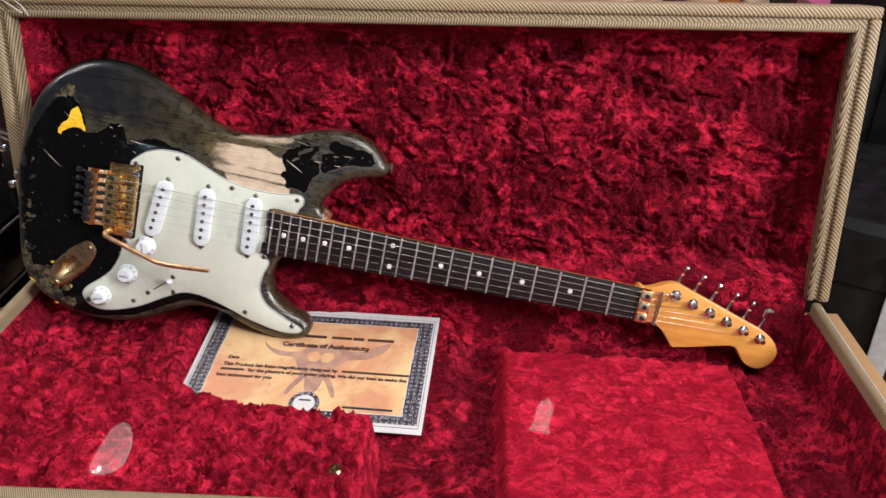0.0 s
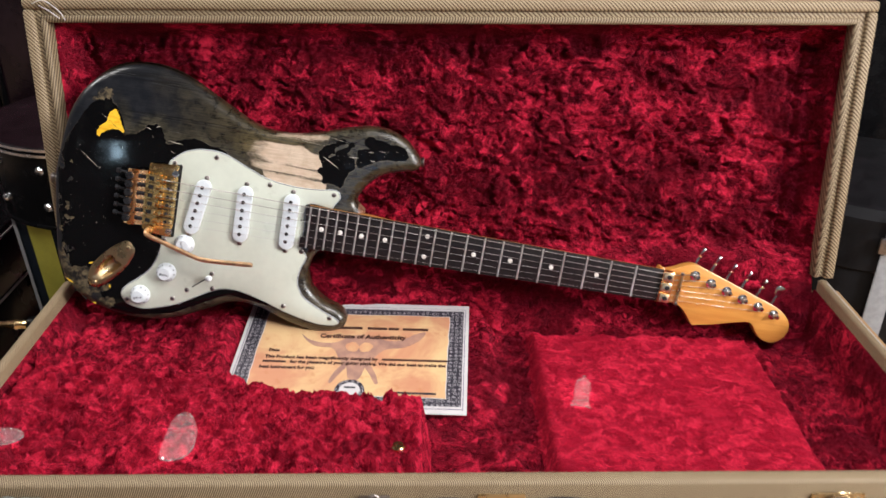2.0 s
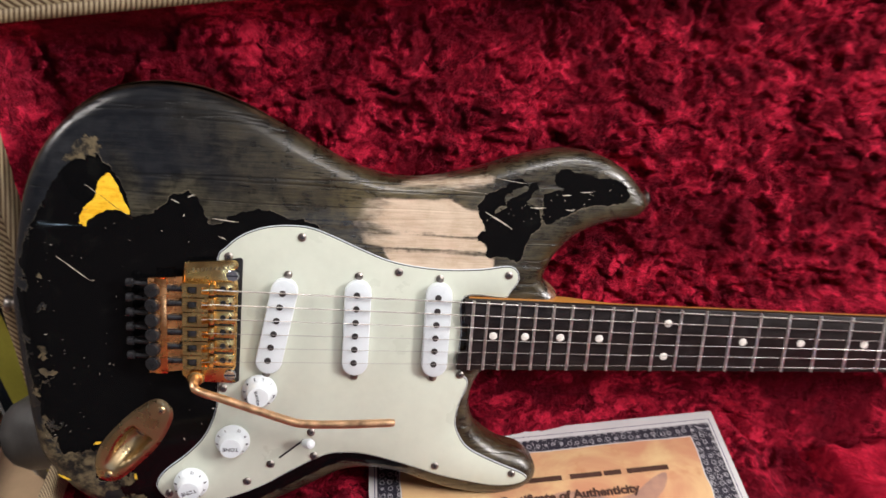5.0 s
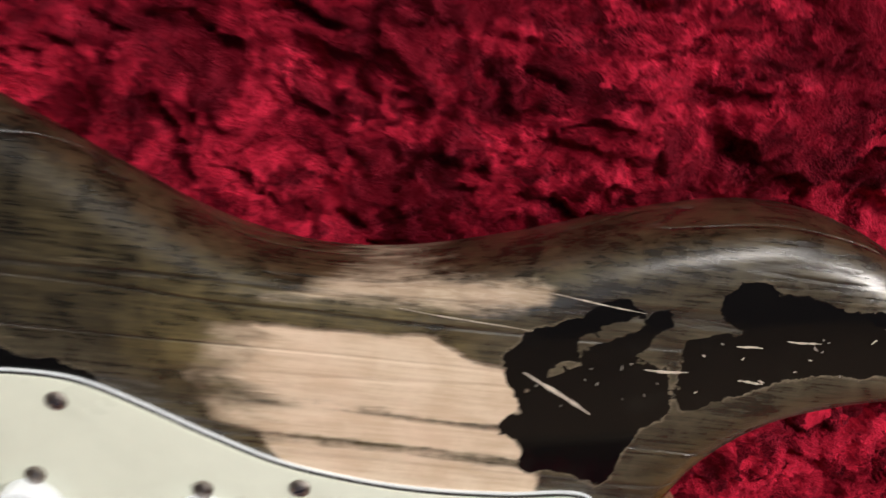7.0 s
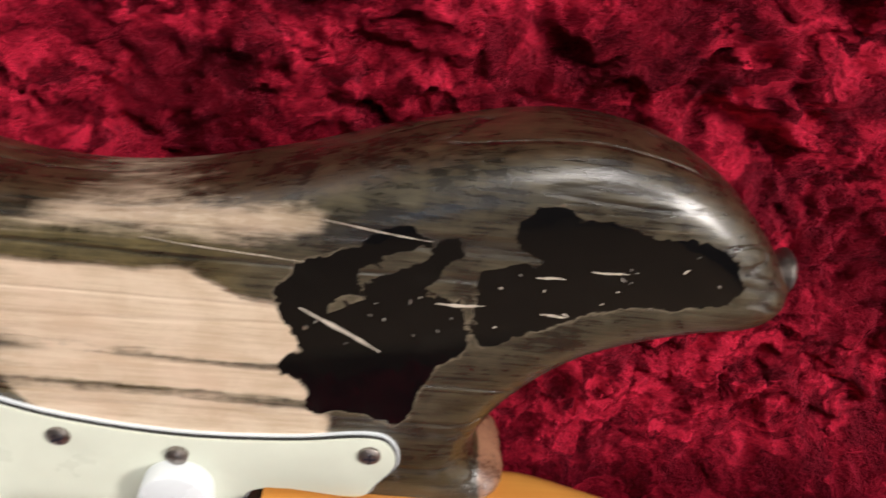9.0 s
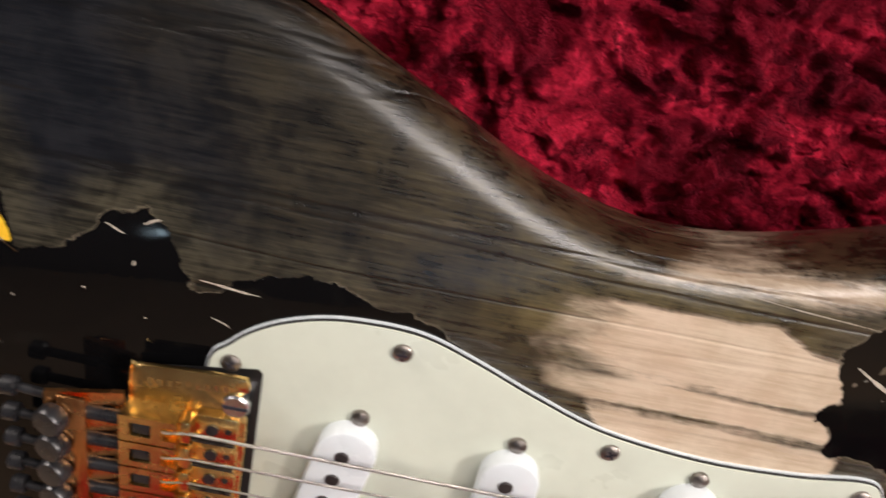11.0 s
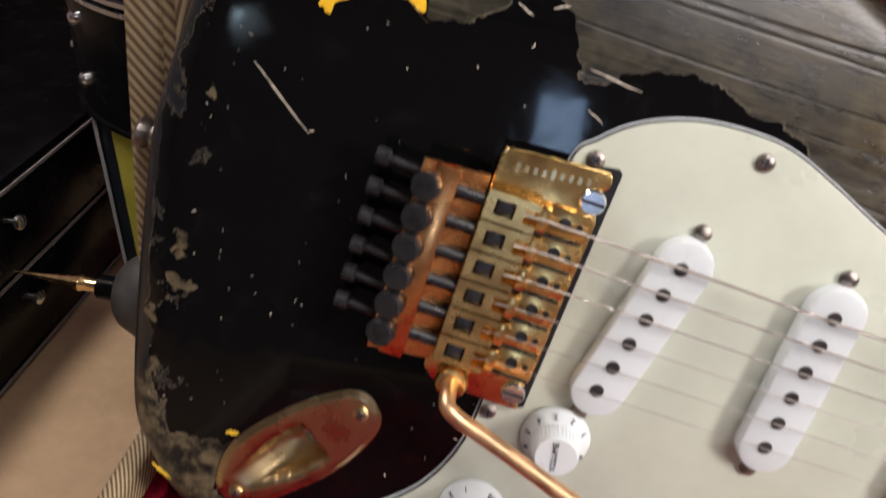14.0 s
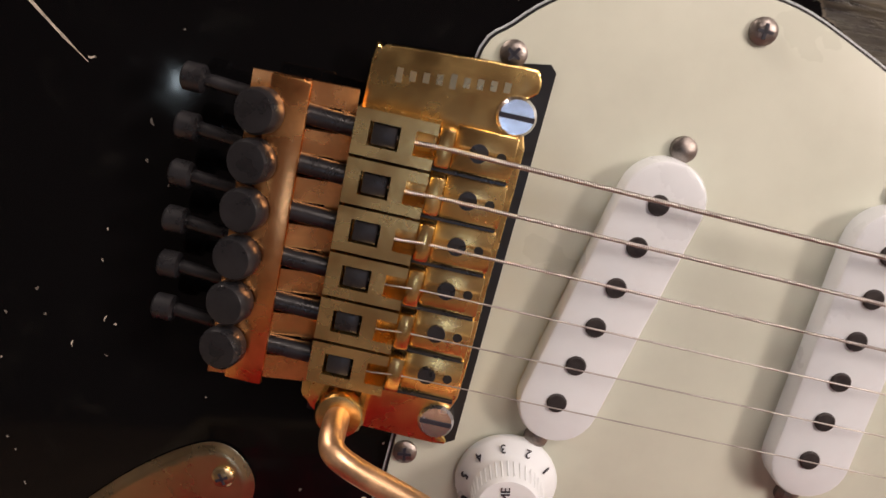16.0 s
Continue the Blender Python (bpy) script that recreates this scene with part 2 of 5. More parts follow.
def tube(bm, pts, r, seg=10, taper=None):
    pts = [Vector(p) for p in pts]
    rings, side = [], None
    for i, p in enumerate(pts):
        d = (pts[min(i + 1, len(pts) - 1)] - pts[max(i - 1, 0)]).normalized()
        side = (side - d * side.dot(d)).normalized() if side else d.orthogonal().normalized()
        up = d.cross(side)
        rr = r * (taper(i / (len(pts) - 1)) if taper else 1)
        rings.append([bm.verts.new(p + rr * (math.cos(2 * math.pi * k / seg) * side + math.sin(2 * math.pi * k / seg) * up)) for k in range(seg)])
    for a, b in zip(rings, rings[1:]):
        for k in range(seg):
            bm.faces.new((a[k], a[(k + 1) % seg], b[(k + 1) % seg], b[k]))
    bm.faces.new(rings[0][::-1])
    bm.faces.new(rings[-1])
    return bm


def inset(loop, d):
    """A closed loop moved inwards by d (for counter-clockwise loops)."""
    out, k = [], len(loop)
    for i in range(k):
        a, b, c = (np.array(loop[(i + j) % k], float) for j in (-1, 0, 1))
        t = c - a
        t /= np.linalg.norm(t) + 1e-12
        out.append(b + d * np.array([-t[1], t[0]]))
    return out


def ccw(loop):
    a = np.array(loop)
    s = np.sum(a[:, 0] * np.roll(a[:, 1], -1) - np.roll(a[:, 0], -1) * a[:, 1])
    return list(a) if s > 0 else list(a[::-1])


def plate(loop, z0, z1, bevel=0.0, top=None):
    """A flat plate with this outline from z0 to z1, its upper edge bevelled."""
    loop = ccw(loop)
    bm = bmesh.new()
    layers = [(0, z0), (0, z1 - bevel)] + ([(bevel * 0.35, z1 - bevel * 0.3), (bevel, z1)] if bevel else [(0, z1)])[0 if bevel else 1:]
    if not bevel:
        layers = [(0, z0), (0, z1)]
    rings = [[bm.verts.new((*p, z)) for p in (inset(loop, d) if d else loop)] for d, z in layers]
    k = len(loop)
    for a, b in zip(rings, rings[1:]):
        for i in range(k):
            bm.faces.new((a[i], a[(i + 1) % k], b[(i + 1) % k], b[i]))
    for ring in (rings[0], rings[-1]):
        co = [Vector((v.co.x, v.co.y)) for v in ring]
        _, _, tris, ov, *_ = geometry.delaunay_2d_cdt(co, [], [list(range(k))], 1, 1e-7)
        for t in tris:
            try:
                bm.faces.new([ring[ov[i][0]] for i in t])
            except (ValueError, IndexError):
                pass
    return bm


def cells(xs, ys, z0, z1, skip=()):
    """A flat block on a grid, with some cells left open."""
    bm, vs = bmesh.new(), {}

    def v(i, j, k):
        if (i, j, k) not in vs:
            vs[i, j, k] = bm.verts.new((xs[i], ys[j], z1 if k else z0))
        return vs[i, j, k]

    full = {(i, j) for i in range(len(xs) - 1) for j in range(len(ys) - 1)} - set(skip)
    for i, j in full:
        q = ((i, j), (i + 1, j), (i + 1, j + 1), (i, j + 1))
        bm.faces.new([v(*p, 1) for p in q])
        bm.faces.new([v(*p, 0) for p in q[::-1]])
        for (a, b), side in zip(zip(q, q[1:] + q[:1]), ((i, j - 1), (i + 1, j), (i, j + 1), (i - 1, j))):
            if side not in full:
                bm.faces.new((v(*a, 0), v(*b, 0), v(*b, 1), v(*a, 1)))
    return bm


def edge_distance(pts, loop):
    """Signed distance of points to a closed loop, positive inside."""
    p, a = np.asarray(pts, float)[:, None, :2], np.asarray(loop, float)[None]
    b = np.roll(a, -1, 1)
    d = b - a
    t = np.clip(((p - a) * d).sum(-1) / ((d * d).sum(-1) + 1e-15), 0, 1)
    near = np.sqrt((((p - a) - t[..., None] * d) ** 2).sum(-1)).min(1)
    cross = ((a[..., 1] > p[..., 1]) != (b[..., 1] > p[..., 1])) & (p[..., 0] < (b[..., 0] - a[..., 0]) * (p[..., 1] - a[..., 1]) / (b[..., 1] - a[..., 1] + 1e-15) + a[..., 0])
    return np.where(cross.sum(1) % 2 == 1, near, -near)


def step(x, lo, hi):
    t = np.clip((np.asarray(x, float) - lo) / (hi - lo), 0, 1)
    return t * t * (3 - 2 * t)


def lumps(x, y, seed, scale):
    return noise.fractal(Vector((x * scale, y * scale, seed)), 1.0, 2.0, 4)


def flake(x, y, seed):
    """Height across one of many tilted, ragged flakes."""
    v = Vector((x, y, seed))
    _, near = noise.voronoi(v)
    tilt = noise.cell_vector(near[0] * 997.0)
    d = v - near[0]
    return d.x * (tilt.x * 2 - 1) + d.y * (tilt.y * 2 - 1)


def crumple(x, y, seed):
    """Creased, tufted height of crushed velvet."""
    wx, wy = lumps(x, y, seed + 11, 18) * 0.018, lumps(x, y, seed + 17, 18) * 0.018
    fx, fy = x + wx + 0.003 * noise.noise(Vector((x * 130, y * 130, seed))), y + wy + 0.003 * noise.noise(Vector((x * 130, y * 130, seed + 5)))
    v = Vector(((x + wx) * 27, (y + wy) * 48, seed))
    return (0.0030 * (1 - abs(noise.noise(v)) * 2.6) + 0.0018 * (1 - abs(noise.noise(v * 2.9)) * 2.4) + 0.009 * lumps(x, y, seed + 3, 17)
            + 0.0080 * flake(fx * 40, fy * 62, seed) + 0.0034 * flake(fx * 95, fy * 130, seed + 9))


def sheet(nx, ny, fn):
    """A grid of nx by ny cells; fn(u, v) gives the place."""
    bm = bmesh.new()
    vs = [[bm.verts.new(fn(i / nx, j / ny)) for i in range(nx + 1)] for j in range(ny + 1)]
    for j in range(ny):
        for i in range(nx):
            bm.faces.new((vs[j][i], vs[j][i + 1], vs[j + 1][i + 1], vs[j + 1][i]))
    return bm


# ---- the room ----
FLOOR = 0.0
CASE = 0.60      # underside of the case, on the bench
RIM = 0.695
HINGE = 0.004
LEAN = 9.0


def wall(name, c, s, material="wall_paint", label="plain painted room wall"):
    ob = part(name, slab(c, s), material, smooth=False)
    return tagged(ob, label, "wall", kind="structure")


tagged(part("floor", slab((0.4, -0.4, -0.05), (5.2, 5.2, 0.1)), "floor_beige", smooth=False), "beige wooden floor with a soft sheen", "floor", kind="structure")
tagged(part("ceiling", slab((0.4, -0.4, 2.75), (5.2, 5.2, 0.1)), "ceiling_paint", smooth=False), "plain dark ceiling that keeps reflections low", "ceiling", kind="structure")
wall("wall_north", (0.4, 1.95, 1.35), (5.2, 0.1, 2.7), "pink_paint", "pink painted wall behind the open case")
wall("wall_south", (0.4, -3.05, 1.35), (5.2, 0.1, 2.7))
wall("wall_west", (-2.25, -0.4, 1.35), (0.1, 5.2, 2.7))
wall("wall_east", (3.05, -0.4, 1.35), (0.1, 5.2, 2.7))


def bench():
    b = thing("bench", "low brown wooden bench under the guitar case", "bench", at=pose(0.52, -0.19, 0))
    part("benchtop", slab((0, 0, CASE - 0.015), (0.92, 0.30, 0.03), 0.003), "bench_wood", b)
    for sx in (-1, 1):
        for sy in (-1, 1):
            part("leg", slab((sx * 0.40, sy * 0.11, (CASE - 0.03) / 2), (0.05, 0.05, CASE - 0.03), 0.003), "bench_wood", b)
    return b


bench()

# ---- the guitar case ----
X0, X1, Y0, Y1 = -0.004, 1.046, -0.381, 0.008
WALL = 0.012
case = thing("guitar_case", "open tweed hard-shell guitar case lined with crushed red velvet", "guitar case", at=pose(0, 0, CASE))


def tray(x0, x1, y0, y1, depth, wall_t, edge=0.004, low_front=0.0, low_back=0.0, front_t=None, hinge=False):
    """An open box: four walls and a bottom, its mouth at z = depth."""
    bm = bmesh.new()
    front_t = front_t or wall_t
    s0 = y0 - 0.003 if hinge else y0 + wall_t - 0.0005
    s1 = y1 if low_back else y1 - wall_t + 0.0005
    box(bm, ((x0 + x1) / 2, (y0 + y1) / 2, 0.004), (x1 - x0 - 0.004, y1 - y0 - 0.004, 0.008))
    for c, s in ((((x0 + x1) / 2, y0 + front_t / 2, (depth - low_front) / 2), (x1 - x0 - (2 * wall_t if hinge else 0), front_t, depth - low_front)), (((x0 + x1) / 2, y1 - wall_t / 2, (depth - low_back) / 2), (x1 - x0 - (2 * wall_t if low_back else 0), wall_t, depth - low_back)),
                 ((x0 + wall_t / 2, (s0 + s1) / 2, depth / 2), (wall_t, s1 - s0, depth)), ((x1 - wall_t / 2, (s0 + s1) / 2, depth / 2), (wall_t, s1 - s0, depth))):
        box(bm, c, s, edge)
    return bm


part("base_shell", tray(X0, X1, Y0, Y1, RIM - CASE, WALL, low_back=0.060, front_t=0.017), "tweed_base", case, "tan tweed shell of the case's lower half", flat_over=50)


def base_height(x, y):
    """Height of the lining over the case's underside."""
    z = max(0.016, 0.020 + 0.15 * (y + 0.2))
    # pit beside the neck box, and the flat under the flap
    z = z + (0.012 - z) * step(x, 0.930, 0.955)
    z = z + (0.016 - z) * step(x, 0.56, 0.60) * (1 - step(x, 0.93, 0.95))
    # side rolls of the lining against the walls
    edge = min(x - X0 - WALL, X1 - WALL - x, y - Y0 - WALL)
    z = z + (1 - step(edge, 0.0, 0.022)) * (0.078 - z)
    # upright roll between body and paper
    z = z + step(x, 0.182, 0.20) * (1 - step(x, 0.232, 0.248)) * step(y, -0.20, -0.17) * (1 - step(y, -0.045, -0.02)) * 0.026
    return z


def base_lining():
    x0, x1, y0, y1 = X0 + WALL, X1 - WALL, Y0 + WALL, Y1 - 0.001

    def at(u, v):
        x, y = x0 + u * (x1 - x0), y0 + v * (y1 - y0)
        inside = min(u, 1 - u, v * 0.35, (1 - v) * 0.35) * 30
        paper = step(x, 0.225, 0.245) * (1 - step(x, 0.55, 0.57))
        n = crumple(x, y, 3.0) * (1 - 0.88 * paper) - 0.003 * paper
        return (x, y, max(0.0105, base_height(x, y) + n * min(inside, 1)))

    return sheet(560, 210, at)


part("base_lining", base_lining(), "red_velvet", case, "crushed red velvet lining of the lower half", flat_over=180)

# lid, hinged at the back and leaning away
lid = thing("lid", "", "", at=None)
lid.parent = case
lid.matrix_basis = pose(0, HINGE, RIM - CASE + 0.004, 90 - LEAN, 0, 0)
LID_D, LID_L = 0.068, 0.365
LX0, LX1 = -0.003, 1.055


def flipped(bm, depth):
    for v in bm.verts:
        v.co.z = v.co.z - depth
    return bm


part("lid_shell", flipped(tray(LX0, LX1, 0.0, LID_L, LID_D, 0.014, low_front=0.030, hinge=True), LID_D), "tweed_cloth", lid, "tan tweed shell of the raised lid", flat_over=50)


def lid_frame(inner, outer, top, bottom, bevel):
    """Three bars round the lid's mouth, at these distances inside its outer edge."""
    bm = bmesh.new()
    w, z = outer - inner, (top + bottom) / 2
    for x in (LX0 + (inner + outer) / 2, LX1 - (inner + outer) / 2):
        box(bm, (x, (LID_L - inner) / 2 - 0.0015, z), (w, LID_L - inner - 0.001, top - bottom), bevel)
    box(bm, ((LX0 + LX1) / 2, LID_L - (inner + outer) / 2, z - 0.0003), (LX1 - LX0 - 2 * inner - 0.001, w, top - bottom), bevel)
    return bm


part("rim_channel", lid_frame(0.0135, 0.0215, -0.005, -0.030, 0.001), "tweed_trim", lid, "darker tweed channel inside the lid's rim", flat_over=50)
part("rim_bead", lid_frame(0.0205, 0.0295, 0.0005, -0.024, 0.0032), "tweed_bead_shaded", lid, "rounded tweed bead along the lid's lining", flat_over=50)


def lid_lining():
    x0, x1, y0, y1 = LX0 + 0.026, LX1 - 0.026, -0.100, LID_L - 0.026

    def at(u, v):
        x, y = x0 + u * (x1 - x0), y0 + v * (y1 - y0)
        edge = min(x - x0, x1 - x, y1 - y)
        inside = min(edge / 0.03, 1)
        n = crumple(x, y, 21.0)
        # stitched seams of the lining
        for seam in (abs(y - 0.306 + 0.004 * math.sin(9 * x)), abs(x - 0.986), abs(x - 0.058)):
            n -= 0.006 * math.exp(-((seam / 0.0035) ** 2))
        # at the bottom the cloth comes forward over the hinge and hangs into the case, less so behind the paper
        hang = 0.026 - 0.016 * step(x, 0.21, 0.24) * (1 - step(x, 0.56, 0.585))
        fold = 1 - step(y, 0.013, 0.040)
        base = -0.050 + 0.034 * (1 - step(edge, 0.0, 0.026))
        return (x, y, max(-0.0575, base + fold * (-0.013 + hang * (1 - step(y, -0.085, 0.015)) - base) + n * inside * (1 - 0.7 * fold)))

    return sheet(640, 280, at)


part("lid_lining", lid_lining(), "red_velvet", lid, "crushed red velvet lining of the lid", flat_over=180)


def flap(name, x0, x1, front, back, top, seed, label, nx, ny, rag=0.005, material="lit_flap_velvet"):
    """A padded velvet panel: its back edge runs from back[0] to back[1]."""
    def at(u, v):
        x = x0 + u * (x1 - x0)
        yb = back[0] + (back[1] - back[0]) * u + 0.002 * math.sin(40 * u) + 0.0015 * math.sin(97 * u + 1)
        y = front + v * (yb - front)
        e = min(u * (x1 - x0), (1 - u) * (x1 - x0), (1 - v) * 0.2, 0.05 if v < 0.5 else 1)
        r = step(e, 0.0, 0.014)
        z = 0.018 + (top - 0.018) * r + crumple(x, y, seed) * rag * 130 * r
        return (x, y, z)

    return part(name, sheet(nx, ny, at), material, case, label, flat_over=180)


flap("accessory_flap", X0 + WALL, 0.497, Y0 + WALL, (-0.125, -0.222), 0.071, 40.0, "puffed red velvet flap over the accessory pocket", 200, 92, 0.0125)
flap("neck_box_lid", 0.622, 0.928, Y0 + WALL, (-0.028, -0.045), 0.043, 61.0, "flat red velvet lid of the neck-rest box", 130, 136, 0.0025, "lit_box_velvet")


# ---- the guitar ----
G = pose(0.1615, -0.0176, 0.8219, 74.745, 9.87, -1.489)
guitar = thing("electric_guitar", "heavily worn black electric guitar leaning in the open case", "guitar", at=G)
MM = 0.001
BODY = [(-143, 0), (-142, 30), (-138, 60), (-132, 92), (-120.5, 121.5), (-101.5, 146), (-77, 162), (-50, 168), (-22, 167), (7, 159), (35, 146), (64, 131.5), (92, 118.5),
        (120, 112), (148, 113), (180, 121), (212, 132), (243, 139), (268, 137), (289, 128), (304, 114), (311, 102), (304, 92), (284, 87), (262, 78), (246, 63),
        (238, 47), (238, 39), (244, 34), (249, 29), (246, 18), (236, 0), (206, -26), (193, -40), (188, -60), (195, -82), (214, -98), (236, -106), (247, -117), (245, -130), (231, -139),
        (206, -142), (170, -135), (130, -121), (95, -120), (64, -135), (28, -152), (-8, -161), (-45, -160), (-83, -151), (-105, -138), (-121, -120), (-133, -92)]
GUARD = [(-3, 47), (4, 59), (15, 68), (30, 74), (46, 76), (62, 75), (79, 69), (100, 60), (123, 52), (155, 48), (185, 49), (205, 52), (213, 50), (216, 42), (211, 33),
         (205, 27), (176, 27), (176, 0), (176, -29), (184, -41), (179, -58), (177, -74), (181, -86), (190, -97), (211, -108), (234, -118), (238, -123), (230, -128),
         (208, -129), (170, -121), (140, -111), (112, -103), (95, -101), (78, -103), (55, -115), (30, -130), (5, -140), (-18, -145), (-35, -142), (-44, -134),
         (-46, -126), (-40, -116), (-25, -103), (-12, -88), (-4, -68), (-2, -47), (-2, 0)]
JACK = [(-89, -118), (-86, -97), (-68, -74), (-48, -59), (-37, -62), (-34, -74), (-46, -98), (-70, -122), (-82, -125)]
BODY_TOP, BODY_BACK, ROUND = -0.0023, -0.0465, 0.0125


def forearm(p):
    """Depth of the arm bevel on the bass side."""
    x, y = p[:, 0], p[:, 1]
    s = np.maximum(0, (y - 0.066 - 0.10 * (x + 0.12)) * 1.0)
    s = s * (1 - step(x, 0.06, 0.16)) * step(x, -0.16, -0.09)
    return 0.30 * s * s / (s + 0.018)


def guitar_body():
    loop = ccw([p * MM for p in spline(BODY, 5)])
    rings = [loop] + [inset(loop, d) for d in (0.001, 0.0025, 0.0045, 0.007, 0.0095, 0.0125)]
    pts = [Vector(p) for r in rings for p in r]
    ring_d = edge_distance(np.array([list(p) for p in pts]), loop)
    keep = [i for i in range(len(pts)) if i < len(loop) or ring_d[i] > 0.0006]
    pts = [pts[i] for i in keep]
    grid = [(x, y) for x in np.arange(-0.14, 0.32, 0.006) for y in np.arange(-0.165, 0.175, 0.006)]
    grid += [(x, y) for x in np.arange(0.084, 0.301, 0.0026) for y in np.arange(0.044, 0.132, 0.0026)]
    grid += [(x, y) for x in np.arange(-0.112, 0.012, 0.0023) for y in np.arange(0.064, 0.124, 0.0023)]
    grid += [(x, y) for x in np.arange(-0.124, -0.050, 0.0026) for y in np.arange(-0.152, -0.092, 0.0026)]
    far = edge_distance(grid, loop)
    pts += [Vector(g) for g, d in zip(grid, far) if d > 0.0143]
    k = len(loop)
    edges = [(i, (i + 1) % k) for i in range(k)]
    hole = inset(ccw([q * MM for q in spline(JACK, 4)]), 0.003)
    clear = np.abs(edge_distance(np.array([list(q) for q in pts]), hole)) > 0.0018
    pts = [q for i, q in enumerate(pts) if i < k or clear[i]]
    k2 = len(pts)
    pts += [Vector(q) for q in hole]
    edges += [(k2 + i, k2 + (i + 1) % len(hole)) for i in range(len(hole))]
    vs, _, fs, *_ = geometry.delaunay_2d_cdt(pts, edges, [], 1, 1e-6)
    p = np.array([list(v) for v in vs])
    d = np.clip(edge_distance(p, loop), 0, None)
    r = ROUND
    drop = np.where(d < r, r - np.sqrt(np.maximum(r * r - (r - d) ** 2, 0)), 0)
    zt = BODY_TOP - drop - forearm(p)
    # the mouth of the jack cup
    mid = np.array([p[list(f)].mean(0) for f in fs])
    mouth = edge_distance(mid, hole)
    fs = [f for f, m in zip(fs, mouth) if m < 0]
    rb = 0.019
    back = np.where(d < rb, rb - np.sqrt(np.maximum(rb * rb - (rb - d) ** 2, 0)), 0)
    zb = BODY_BACK + back
    n = len(p)
    verts = [(x, y, z) for (x, y), z in zip(p, zt)] + [(x, y, z) for (x, y), z in zip(p, zb)]
    faces = [tuple(f) for f in fs] + [tuple(i + n for i in f[::-1]) for f in fs]
    border = {}
    for f in fs:
        for a, b in zip(f, list(f[1:]) + [f[0]]):
            border[(a, b)] = border.get((a, b), 0) + 1
    for a, b in border:
        if (b, a) not in border:
            faces.append((b, a, a + n, b + n))
    me = bpy.data.meshes.new("body")
    me.from_pydata(verts, [], faces)
    me.update()
    q = np.array(verts)
    for name, shape in WEAR.items():
        # signed distance of each point to a worn or painted patch
        worn = np.max([edge_distance(q, np.array(ccw(s)) * MM) for s in shape], 0)
        a = me.attributes.new(name, "FLOAT", "POINT")
        a.data.foreach_set("value", (worn * 1000).astype(np.float32))
    rim = np.r_[d, np.full(n, 0.0)] * 1000
    a = me.attributes.new("rim", "FLOAT", "POINT")
    a.data.foreach_set("value", rim.astype(np.float32))
    me.materials.append(MATS["relic_body"])
    me.polygons.foreach_set("use_smooth", [True] * len(me.polygons))
    me.set_sharp_from_angle(angle=radians(60))
    ob = new("body", me)
    ob.parent = guitar
    return tagged(ob, "black lacquered body worn through to bare and darkened wood")


